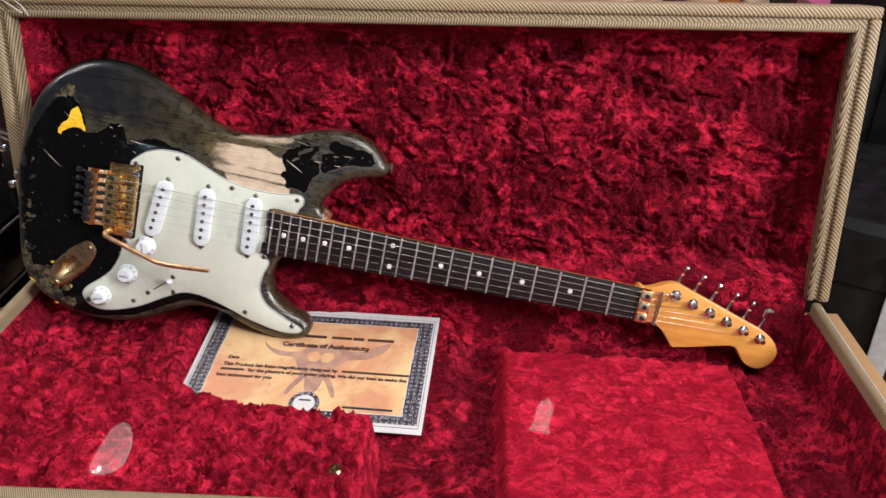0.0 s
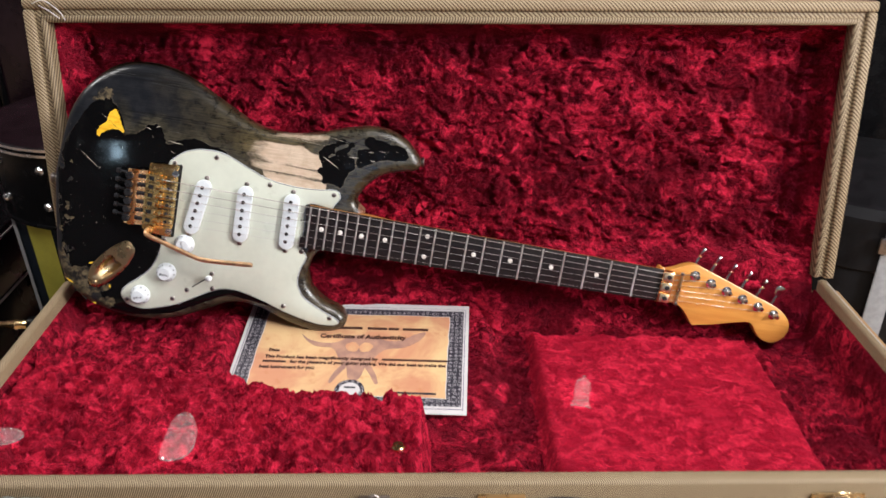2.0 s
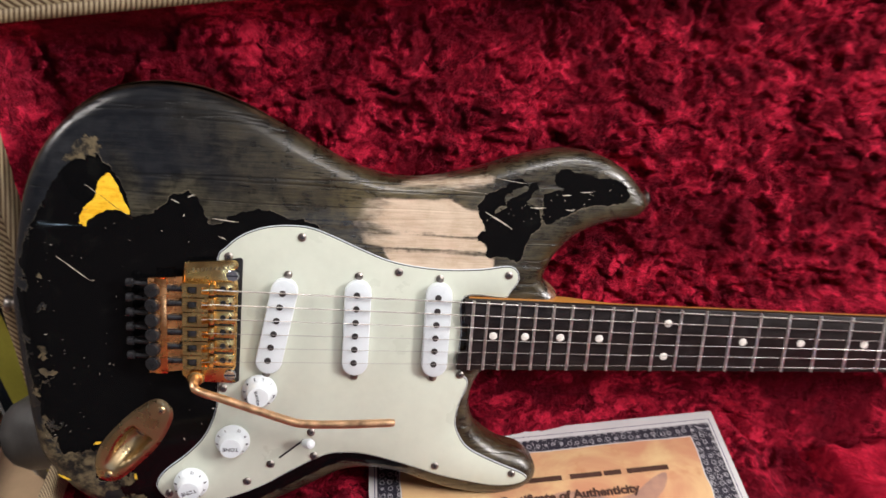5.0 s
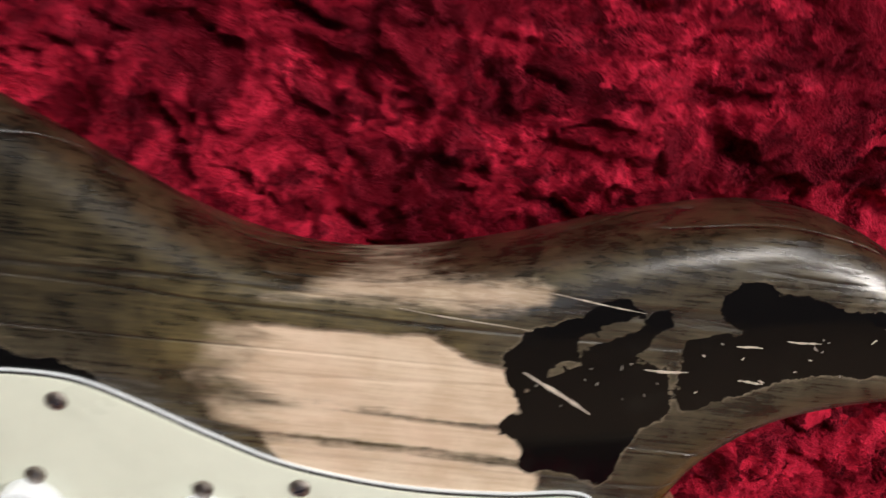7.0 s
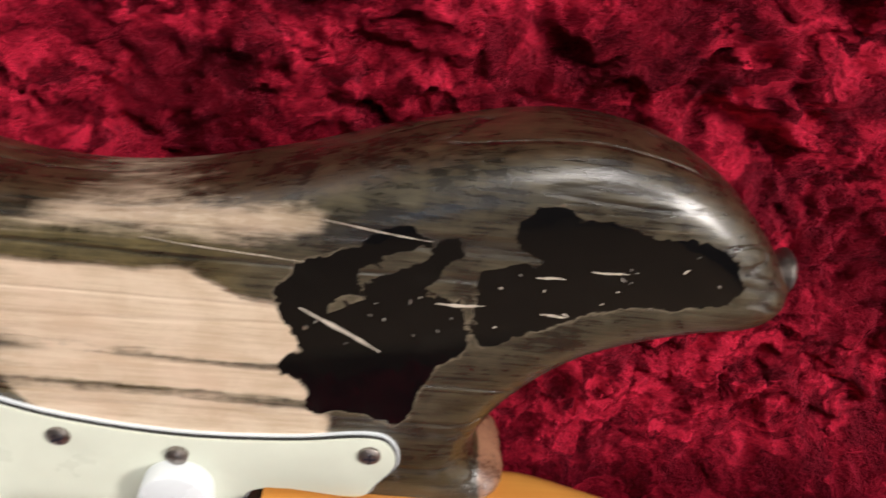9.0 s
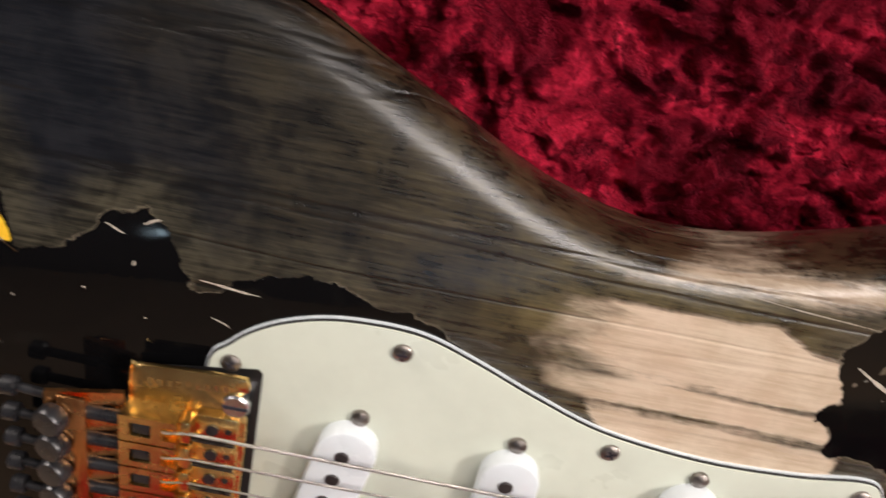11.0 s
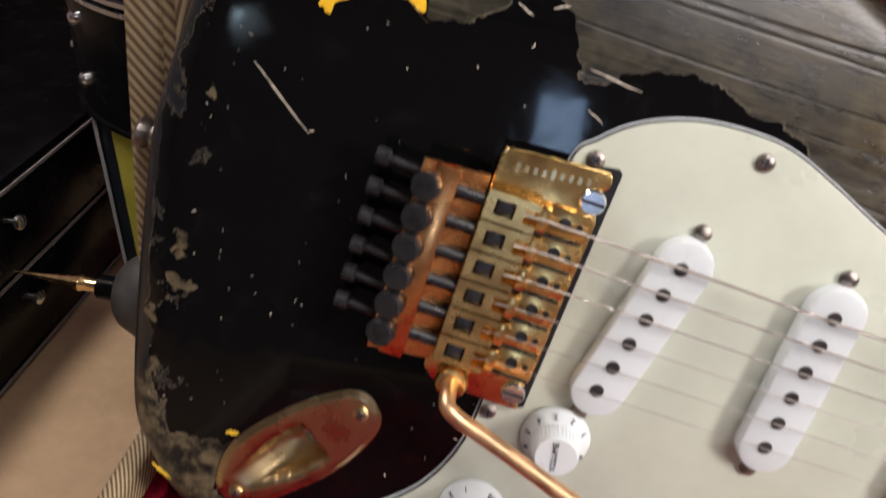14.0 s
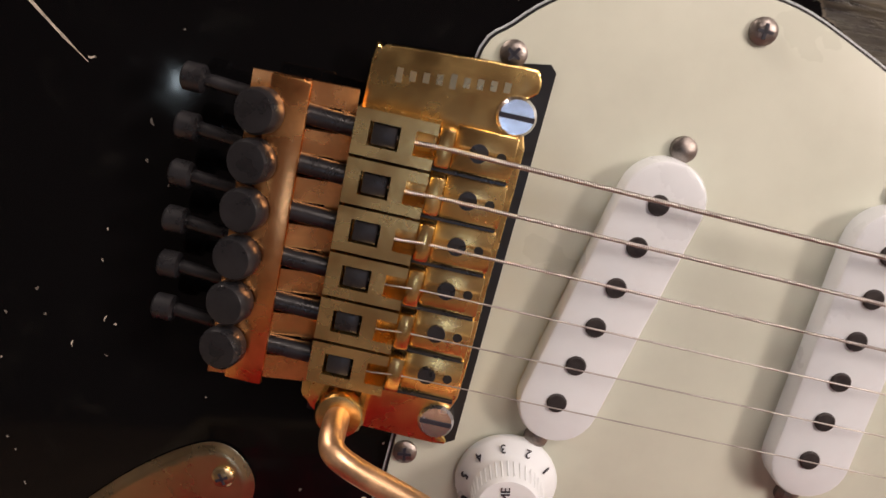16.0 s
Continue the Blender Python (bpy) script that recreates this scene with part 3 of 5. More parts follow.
WEAR = {
    "lacquer": [
        [(-138, 20), (-138, 32), (-133, 55), (-121, 78), (-112, 96), (-106, 108), (-97, 115), (-89, 118), (-83, 119), (-82, 113), (-75, 110), (-71, 104), (-66, 97), (-59, 77), (-47, 80), (-35, 89), (-34, 93), (-22, 96),
         (-15, 90), (-9, 79), (-10, 73), (-1, 74), (6, 81), (23, 86), (38, 85), (46, 80), (61, 80), (68, 74), (90, 62), (95, 55), (60, -60), (150, -116), (90, -108), (60, -124),
         (20, -146), (-30, -156), (-60, -154), (-74, -130), (-92, -122), (-108, -108), (-124, -84), (-132, -40)],
        [(179.8, 97.0), (183.1, 100.4), (185.3, 105.2), (189.0, 107.7), (192.0, 107.2), (195.7, 109.7), (199.4, 110.7), (200.7, 114.5), (205.5, 116.3), (211.4, 118.2), (213.6, 115.4), (215.1, 114.0), (212.8, 110.9), (207.9, 109.8), (205.4, 107.3), (201.1, 105.5), (199.8, 101.5), (200.3, 97.5), (195.3, 95.6), (192.0, 92.1), (188.6, 87.6), (184.5, 84.0), (182.3, 88.1), (180.7, 93.0)],
        [(220.0, 115.8), (223.9, 115.4), (223.6, 111.6), (220.3, 108.3), (218.6, 103.5), (215.5, 98.5), (224.6, 98.2), (226.8, 92.5), (228.7, 83.8), (226.9, 80.1), (222.3, 76.2), (217.8, 66.4), (216.6, 57.3), (212.4, 55.1), (206.6, 57.9), (198.2, 59.5), (192.5, 56.2), (188.5, 59.1), (190.2, 66.0), (186.3, 69.6), (181.1, 71.2), (182.7, 75.9), (187.4, 78.0), (185.7, 82.3), (192.5, 90.4), (200.3, 95.9), (201.6, 100.8), (209.1, 106.0), (215.3, 109.5), (217.6, 114.2)],
        [(234.3, 121.3), (238.8, 125.2), (245.8, 127.4), (250.0, 123.8), (258.8, 123.0), (268.1, 120.7), (275.8, 121.0), (283.9, 119.6), (290.0, 116.2), (294.1, 108.4), (290.7, 102.9), (280.0, 101.4), (265.3, 100.4), (257.5, 98.3), (251.3, 94.3), (242.4, 90.0), (232.1, 83.7), (229.7, 89.2), (228.3, 100.9), (228.5, 107.3), (235.3, 109.3), (242.7, 111.4), (240.0, 112.7), (235.4, 115.4)],
    ],
    "bare": [
        [(90, 97), (118, 99), (148, 99), (160, 101), (173, 93), (186, 92), (189, 84), (186, 74), (173, 73), (146, 74.4), (122, 74.6), (96, 75), (88, 82)],
        [(94, 73.2), (132, 73.4), (192, 71.6), (194, 61.2), (150, 62.4), (100, 63.2)],
        [(112, 60.5), (150, 60.5), (196, 58.5), (196, 44), (140, 44), (120, 52)],
    ],
    "nub": [[(240, 46), (257, 42), (257, 14), (243, 20), (240, 32)]],
    "faint": [[(112, 106), (150, 107.5), (190, 110.5), (191, 118.5), (165, 115), (140, 112)]],
    "yellow": [[(-76, 107), (-70, 98), (-66, 89), (-59, 77), (-69, 81), (-76, 81), (-84, 76), (-89, 74), (-90, 69), (-94, 70), (-94, 76), (-91, 82), (-85, 87), (-83, 93), (-83, 99)]],
    "stripped": [[(-117.9, -20.6), (-119.5, -24.8), (-121.5, -26.6), (-124.8, -26.2), (-126.8, -23.1), (-125.4, -17.9), (-122.3, -17.3), (-119.6, -16.9)], [(-112.6, -37.1), (-116.4, -41.7), (-120.8, -44.1), (-127.3, -45.1), (-130.6, -43.0), (-126.8, -37.5), (-120.4, -35.7), (-115.0, -34.3)], [(-124.8, -58.6), (-125.5, -61.9), (-126.6, -63.1), (-128.6, -62.6), (-129.8, -60.0), (-129.2, -55.8), (-127.4, -55.6), (-125.8, -55.5)], [(-119.9, -77.9), (-120.7, -82.8), (-121.9, -84.6), (-124.4, -83.5), (-126.0, -79.5), (-125.5, -73.5), (-123.3, -73.3), (-121.4, -73.3)], [(-114.1, -93.6), (-115.0, -97.6), (-116.3, -99.2), (-118.7, -98.5), (-120.3, -95.4), (-119.5, -90.4), (-117.3, -90.1), (-115.4, -89.9)], [(-119.2, 34.6), (-119.7, 32.1), (-120.5, 31.1), (-122.0, 31.7), (-123.0, 33.8), (-122.6, 37.0), (-121.3, 37.1), (-120.1, 37.1)], [(-124.1, 16.3), (-124.5, 13.4), (-125.2, 12.4), (-126.6, 13.1), (-127.6, 15.6), (-127.4, 19.2), (-126.1, 19.3), (-125.1, 19.2)], [(-106, 110), (-99, 127), (-89, 129), (-82, 123), (-83, 117), (-97, 114)], [(-128, -84), (-118, -100), (-113, -106), (-98, -100), (-86, -99), (-86, -109), (-90, -120), (-89, -128), (-84, -138), (-80, -150), (-100, -150), (-126, -122), (-138, -86)], [(-90, -129), (-75, -126), (-61, -118), (-60, -124), (-74, -133), (-87, -137)], [(-76, -143), (-68, -138), (-55, -138), (-54, -150), (-67, -155)]],
}


def relic_body():
    n = Nodes("relic_body")
    grain = n.noise(1.0, 6, 0.65, 0.5, n.mapped((6, 110, 110)))
    fibre = n.noise(1.0, 5, 0.7, 0.3, n.mapped((45, 800, 800)))
    crack = n.noise(1.0, 3, 0.5, 0.2, n.mapped((5, 240, 240)))
    rag = n.noise(170, 6, 0.68)
    blot = n.noise(26, 5, 0.6)
    along = n.noise(1.0, 6, 0.7, 0.2, n.mapped((40, 330, 330)))
    wob = n.math("MULTIPLY", n.math("SUBTRACT", rag, 0.5), 7.0)
    wob = n.math("ADD", wob, n.math("MULTIPLY", n.math("SUBTRACT", blot, 0.5), 1.5))
    slide = n.math("MULTIPLY", n.math("SUBTRACT", along, 0.5), 9.0)
    edge = n.math("ADD", n.attr("lacquer"), wob)
    rubbed = n.math("ADD", n.math("SUBTRACT", n.attr("rim"), 2.2), n.math("MULTIPLY", wob, 1.3))
    rubbed = n.math("ADD", rubbed, n.math("MULTIPLY", n.span(n.sep(1), -0.09, -0.02, 2.2, 0.0), n.span(n.sep(0), -0.07, -0.02)))
    strip_d = n.math("ADD", n.attr("stripped"), n.math("MULTIPLY", wob, 2.3))
    # chipped scuffs along the bout's end
    scuff = n.math("SUBTRACT", n.math("MULTIPLY_ADD", n.attr("rim"), 0.0070, 0.478), n.noise(52, 6, 0.7))
    scuff = n.math("ADD", n.math("MULTIPLY", scuff, 50.0), n.span(n.sep(0), -0.105, -0.085, 0.0, 30.0))
    # depth into the lacquer, negative where it is gone
    edge = n.math("MINIMUM", n.math("MINIMUM", edge, n.math("MINIMUM", scuff, rubbed)), n.math("SUBTRACT", 0.0, strip_d))
    lac = n.span(edge, -0.12, 0.12)
    strip = n.span(strip_d, -0.3, 0.3)
    bare = n.span(n.math("ADD", n.attr("bare"), n.math("ADD", n.math("MULTIPLY", wob, 0.35), n.math("MULTIPLY", slide, 0.5))), -1.0, 1.2)
    yel = n.span(n.math("ADD", n.attr("yellow"), n.math("MULTIPLY", wob, 0.7)), -0.12, 0.12)
    smudge = n.noise(75, 5, 0.65, 0.4)
    streak = n.span(n.math("ADD", n.math("MULTIPLY", smudge, 0.4), n.math("ADD", n.math("MULTIPLY", grain, 0.22), n.math("MULTIPLY", fibre, 0.38))), 0.41, 0.60)
    sep = n.t.nodes.new("ShaderNodeSeparateXYZ")
    n.link(n.co, sep.inputs[0])
    # stain, near black at the lower bout, thinning to brown wood at the waist and horn
    thin = n.span(n.math("ADD", sep.outputs[0], n.math("MULTIPLY", n.math("SUBTRACT", blot, 0.5), 0.14)), -0.055, 0.10)
    fade = n.span(n.math("ADD", sep.outputs[0], n.math("MULTIPLY", n.math("SUBTRACT", n.noise(1.0, 4, 0.6, 0.3, n.mapped((30, 90, 90))), 0.5), 0.07)), 0.090, 0.122)
    bare = n.math("MULTIPLY", bare, fade)
    groove = n.noise(1.0, 2, 0.5, 0.1, n.mapped((1.5, 44, 44)))
    groove = n.span(n.math("ABSOLUTE", n.math("SUBTRACT", groove, 0.5)), 0.0, 0.024, 1.0, 0.0)
    groove = n.math("MULTIPLY", groove, n.span(along, 0.34, 0.48))
    black = n.mix(streak, (0.0055, 0.0065, 0.009), (0.013, 0.014, 0.017))
    brown = n.mix(streak, (0.008, 0.0062, 0.003), (0.058, 0.044, 0.018))
    aged = n.mix(thin, black, brown)
    olive = n.mix(streak, (0.024, 0.019, 0.007), (0.150, 0.116, 0.048))
    aged = n.mix(n.span(n.math("ADD", n.attr("bare"), n.math("MULTIPLY", wob, 2.0)), -20, 2, 0.0, 0.8), aged, olive)
    rubbed_grey = n.mix(streak, (0.013, 0.011, 0.007), (0.082, 0.072, 0.045))
    aged = n.mix(n.math("MULTIPLY", n.span(n.math("ADD", n.attr("lacquer"), slide), -17, -2, 0.0, 0.75), n.span(sep.outputs[0], -0.085, -0.055)), aged, rubbed_grey)
    # pale and dark specks along the fibre
    aged = n.mix(n.math("MULTIPLY", n.span(along, 0.60, 0.72, 0.0, 0.38), thin), aged, (0.17, 0.135, 0.08))
    aged = n.mix(n.span(along, 0.30, 0.40, 0.55, 0.0), aged, (0.010, 0.008, 0.006))
    aged = n.mix(n.math("MULTIPLY", groove, 0.55), aged, (0.005, 0.0045, 0.004))
    aged = n.mix(n.math("MULTIPLY", strip, 0.55), aged, n.mix(n.span(n.math("ADD", n.math("MULTIPLY", rag, 0.6), n.math("MULTIPLY", smudge, 0.4)), 0.42, 0.62), (0.010, 0.008, 0.006), (0.24, 0.185, 0.10)))
    # brown wood on the rubbed edge and the sides
    side = n.span(n.math("ADD", n.attr("rim"), n.math("MULTIPLY", wob, 0.5)), 1.0, 4.5, 0.8, 0.0)
    side = n.math("MULTIPLY", side, n.span(sep.outputs[1], 0.02, 0.10, 0.25, 1.0))
    aged = n.mix(side, aged, n.mix(streak, (0.008, 0.005, 0.003), (0.066, 0.036, 0.019)))
    wood = n.mix(streak, (0.55, 0.42, 0.29), (0.70, 0.57, 0.43))
    wood = n.mix(n.span(blot, 0.42, 0.66, 0.0, 0.35), wood, (0.74, 0.55, 0.42))
    wood = n.mix(n.span(crack, 0.60, 0.70, 0.0, 0.10), wood, (0.22, 0.15, 0.09))
    c = n.mix(bare, aged, wood)
    faint = n.span(n.math("ADD", n.attr("faint"), n.math("ADD", n.math("MULTIPLY", wob, 0.4), n.math("MULTIPLY", slide, 0.9))), -1.5, 2.5, 0.0, 0.62)
    c = n.mix(n.math("MULTIPLY", faint, fade), c, wood)
    c = n.mix(n.span(n.math("ADD", n.attr("nub"), n.math("MULTIPLY", wob, 0.3)), -0.5, 0.8), c, n.mix(streak, (0.10, 0.045, 0.026), (0.34, 0.17, 0.10)))
    # pale broken line along the lacquer's edge
    lip = n.math("MULTIPLY", n.math("MULTIPLY", n.span(edge, -0.75, -0.30), n.math("SUBTRACT", 1.0, lac)), n.span(blot, 0.47, 0.57, 0.0, 0.6))
    c = n.mix(lip, c, (0.20, 0.165, 0.115))
    c = n.mix(lac, c, n.mix(n.span(smudge, 0.55, 0.75, 0.0, 0.5), (0.0030, 0.0030, 0.0034), (0.010, 0.010, 0.009)))
    c = n.mix(yel, c, n.mix(n.span(n.math("ADD", n.math("MULTIPLY", rag, 0.5), n.math("MULTIPLY", along, 0.5)), 0.36, 0.62), (0.70, 0.34, 0.010), (0.88, 0.55, 0.040)))
    rough = n.mix(bare, n.mix(thin, n.mix(streak, (0.30, 0.30, 0.30), (0.42, 0.42, 0.42)), n.mix(streak, (0.24, 0.24, 0.24), (0.40, 0.40, 0.40))), (0.55, 0.55, 0.55))
    rough = n.mix(lac, rough, n.mix(n.span(smudge, 0.45, 0.70), (0.05, 0.05, 0.05), (0.12, 0.12, 0.12)))
    rough = n.mix(yel, rough, (0.35, 0.35, 0.35))
    n.put(Base_Color=c, Roughness=rough)
    n.link(n.mix(lac, n.mix(thin, (0.20, 0.20, 0.20), (0.42, 0.42, 0.42)), (0.24, 0.24, 0.24)), n.p.inputs["Specular IOR Level"])
    open_grain = n.math("ADD", n.math("MULTIPLY_ADD", fibre, 0.30, n.math("MULTIPLY", along, 0.4)), n.math("MULTIPLY", n.math("SUBTRACT", 1.0, groove), 0.6))
    h = n.math("ADD", n.math("MULTIPLY", lac, 0.9), n.math("MULTIPLY", n.math("MULTIPLY", open_grain, n.math("MULTIPLY_ADD", thin, 0.65, 0.35)), n.math("SUBTRACT", 1.0, n.math("MAXIMUM", lac, n.math("MULTIPLY", bare, 0.75)))))
    sheen = n.bump(n.math("MULTIPLY_ADD", along, 0.5, n.math("MULTIPLY", n.math("SUBTRACT", 1.0, groove), 0.5)), 0.35, 0.0006)
    n.bump(h, 0.9, 0.0010)
    # old satin finish rubbed to a sheen on the stained wood
    n.link(n.math("MULTIPLY", n.math("SUBTRACT", 1.0, n.math("MAXIMUM", lac, bare)), n.math("MULTIPLY_ADD", thin, 0.50, 0.35)), n.p.inputs["Coat Weight"])
    n.p.inputs["Coat Roughness"].default_value = 0.26
    n.link(sheen, n.p.inputs["Coat Normal"])


relic_body()
guitar_body()

# pickguard of three plies
guard = [p * MM for p in spline(GUARD, 5)]
pg = part("pickguard", plate(inset(ccw(guard), 0.0011), -0.0008, 0.0, 0.0003), "mint_plastic", guitar, "aged mint-cream plastic pickguard", flat_over=30)
part("black_ply", plate(inset(ccw(guard), 0.0005), -0.0014, -0.0008), "black_ply", pg, "thin black middle ply")
part("lower_ply", plate(guard, -0.0023, -0.0014), "white_plastic", pg, "thin white lower ply")

# neck and fingerboard
SCALE = 0.648


def fret_x(n):
    return SCALE * 2 ** (-n / 12)


def half_width(x):
    return 0.0213 + (SCALE - x) / SCALE * 0.0085


FB_END, NUT = 0.176, 0.648


def neck():
    # the round back of the neck under the board
    def under(u, v):
        x = FB_END + 0.003 + u * (NUT + 0.012 - FB_END)
        heel = 1 - float(step(x, 0.250, 0.300))
        s = math.sin(math.pi * v)
        return (x, half_width(min(x, NUT)) * math.copysign(abs(math.cos(math.pi * v)) ** (1 - 0.65 * heel), math.cos(math.pi * v)), 0.0028 - (0.0165 + 0.0060 * heel) * s ** (0.70 - 0.45 * heel))

    part("neck", sheet(90, 24, under), "maple_amber", guitar, "amber lacquered maple neck")
    loop = [(FB_END, half_width(FB_END)), (FB_END, 0.010), (FB_END + 0.0035, 0.008), (FB_END + 0.0035, -0.013), (FB_END - 0.003, -0.015), (FB_END - 0.003, -half_width(FB_END)),
            (NUT, -half_width(NUT)), (NUT, half_width(NUT))]
    fb = part("fingerboard", plate(loop, 0.0022, 0.0068, 0.0006), "dark_board", guitar, "dark brown wooden fingerboard")
    for n in range(1, 23):
        x, h = fret_x(n), half_width(fret_x(n)) - 0.0004
        part("fret", rod(bmesh.new(), (x, -h, 0.0070), (x, h, 0.0070), 0.0012, seg=10), "fret_metal", fb)
    for n in (3, 5, 7, 9, 12, 15, 17, 19, 21):
        x = (fret_x(n) + fret_x(n - 1)) / 2
        for y in ((0.0137, -0.0133) if n == 12 else (0.0,)):
            part("position_dot", lathe(bmesh.new(), [(0.0031, 0.0064), (0.0031, 0.00695), (0.0028, 0.0071)], Matrix.Translation((x, y, 0)), 16), "pearl_dot", fb)


simple("dark_board", (0.013, 0.009, 0.009), 0.42, 0.0, 0.35, 120, 0.3, Specular_IOR_Level=0.3)


def maple():
    n = Nodes("maple_amber")
    g = n.noise(1.0, 5, 0.6, 0.4, n.mapped((12, 140, 140)))
    b = n.noise(22, 4)
    c = n.mix(n.span(g, 0.35, 0.7), (0.60, 0.25, 0.050), (0.69, 0.32, 0.070))
    c = n.mix(n.span(b, 0.55, 0.8, 0.0, 0.35), c, (0.30, 0.12, 0.03))
    n.put(Base_Color=c, Roughness=0.3, Coat_Weight=0.4, Coat_Roughness=0.15)
    n.bump(g, 0.08, 0.0004)


maple()
neck()
HEAD = [(644, 21), (655, 21), (666, 25), (678, 31), (692, 34), (712, 28), (749, 16), (788, 3), (815, -6), (831, -17), (838, -31), (833, -46), (819, -55), (803, -52),
        (793, -43), (787, -35), (778, -32), (755, -37), (732, -43), (712, -47), (705, -48), (697, -39), (686, -28), (672, -22), (644, -21)]
part("headstock", plate([p * MM for p in spline(HEAD, 5)], -0.014, 0.0005, 0.0012), "maple_amber", guitar, "amber maple headstock with a rounded tip")

# pickups
for cx, tilt in ((0.039, 10.5), (0.0962, 0.0), (0.1553, 0.0)):
    m = Matrix.Translation((cx, 0.0022, 0)) @ pose(0, 0, 0, 0, 0, -tilt)
    stadium = [(0.0009 + 0.0096 * math.cos(a), (1 if s > 0 else -1) * 0.0268 + 0.0096 * math.sin(a)) for s in (1, -1) for a in np.linspace(0 if s > 0 else math.pi, math.pi if s > 0 else 2 * math.pi, 14)]
    bm = plate(stadium, -0.001, 0.0064, 0.0012)
    bmesh.ops.transform(bm, matrix=m, verts=bm.verts)
    pu = part("pickup", bm, "white_plastic", guitar, "white plastic single-coil pickup cover")
    for k in range(6):
        part("pole_piece", lathe(bmesh.new(), [(0.0024, 0.005), (0.0024, 0.0068), (0.0021, 0.0071)], m @ Matrix.Translation((0, 0.0260 - 0.0104 * k, 0)), 16), "pole_steel", pu)
    for s in (1, -1):
        part("pickup_screw", lathe(bmesh.new(), [(0.0030, 0.0), (0.0029, 0.0014), (0.0018, 0.0022), (0.0004, 0.0025)], m @ Matrix.Translation((0.0010, s * 0.0388, 0)), 16), "dull_steel", pu)



# ---- guitar hardware ----
def screw(at, parent, r=0.0031, material="dull_steel", name="screw", m=None, cross=True):
    bm = lathe(bmesh.new(), [(r, 0.0), (r * 0.98, 0.0008), (r * 0.72, 0.0015), (r * 0.3, 0.0017)], (m or Matrix()) @ Matrix.Translation(at), 16)
    ob = part(name, bm, material, parent)
    if cross:
        bm = bmesh.new()
        a = 37 * (at[0] + at[1]) * 1000
        for k in (0, 90):
            box(bm, (0, 0, 0), (r * 1.1, r * 0.22, 0.0004), 0, (m or Matrix()) @ Matrix.Translation((at[0], at[1], at[2] + 0.0017)) @ pose(0, 0, 0, 0, 0, a + k))
        part("slot", bm, "print_dark", ob, smooth=False)
    return ob


for at in ((5.5, 52), (56, 68), (126, 45), (207.5, 45.5), (177, -34.3), (163.3, -111.3), (225, -118), (69.8, -102.8), (20.5, -124.3), (-36.7, -134.3), (2.2, -48.2), (37.6, -109.9), (67, -83)):
    screw((at[0] * MM, at[1] * MM, 0), guitar, name="pickguard_screw")

# locking tremolo
ROW = [30.2 - 10.7 * k for k in range(6)]
base = part("bridge_plate", plate([p * MM for p in spline([(-24, 44), (-22, 47.5), (-18, 48.5), (8, 50), (12, 49), (12.5, 45), (9, 42), (9, 36), (12.5, 33), (12, 0), (11.5, -29), (8, -33), (8, -38), (11, -40.5), (8, -42), (-18, -41),
                                                                          (-24, -38), (-26, -32), (-25, 0)], 3)], 0.0028, 0.0045, 0.0006), "gold_metal", guitar, "gold-plated locking tremolo base")
part("recess", plate([np.array(p) * MM for p in [(-24, 45), (14, 51.5), (15.5, 50), (13.6, -42), (11, -43.5), (-24, -42)]], 0.0002, 0.0006), "black_ply", base, "black recess under the bridge", smooth=False)
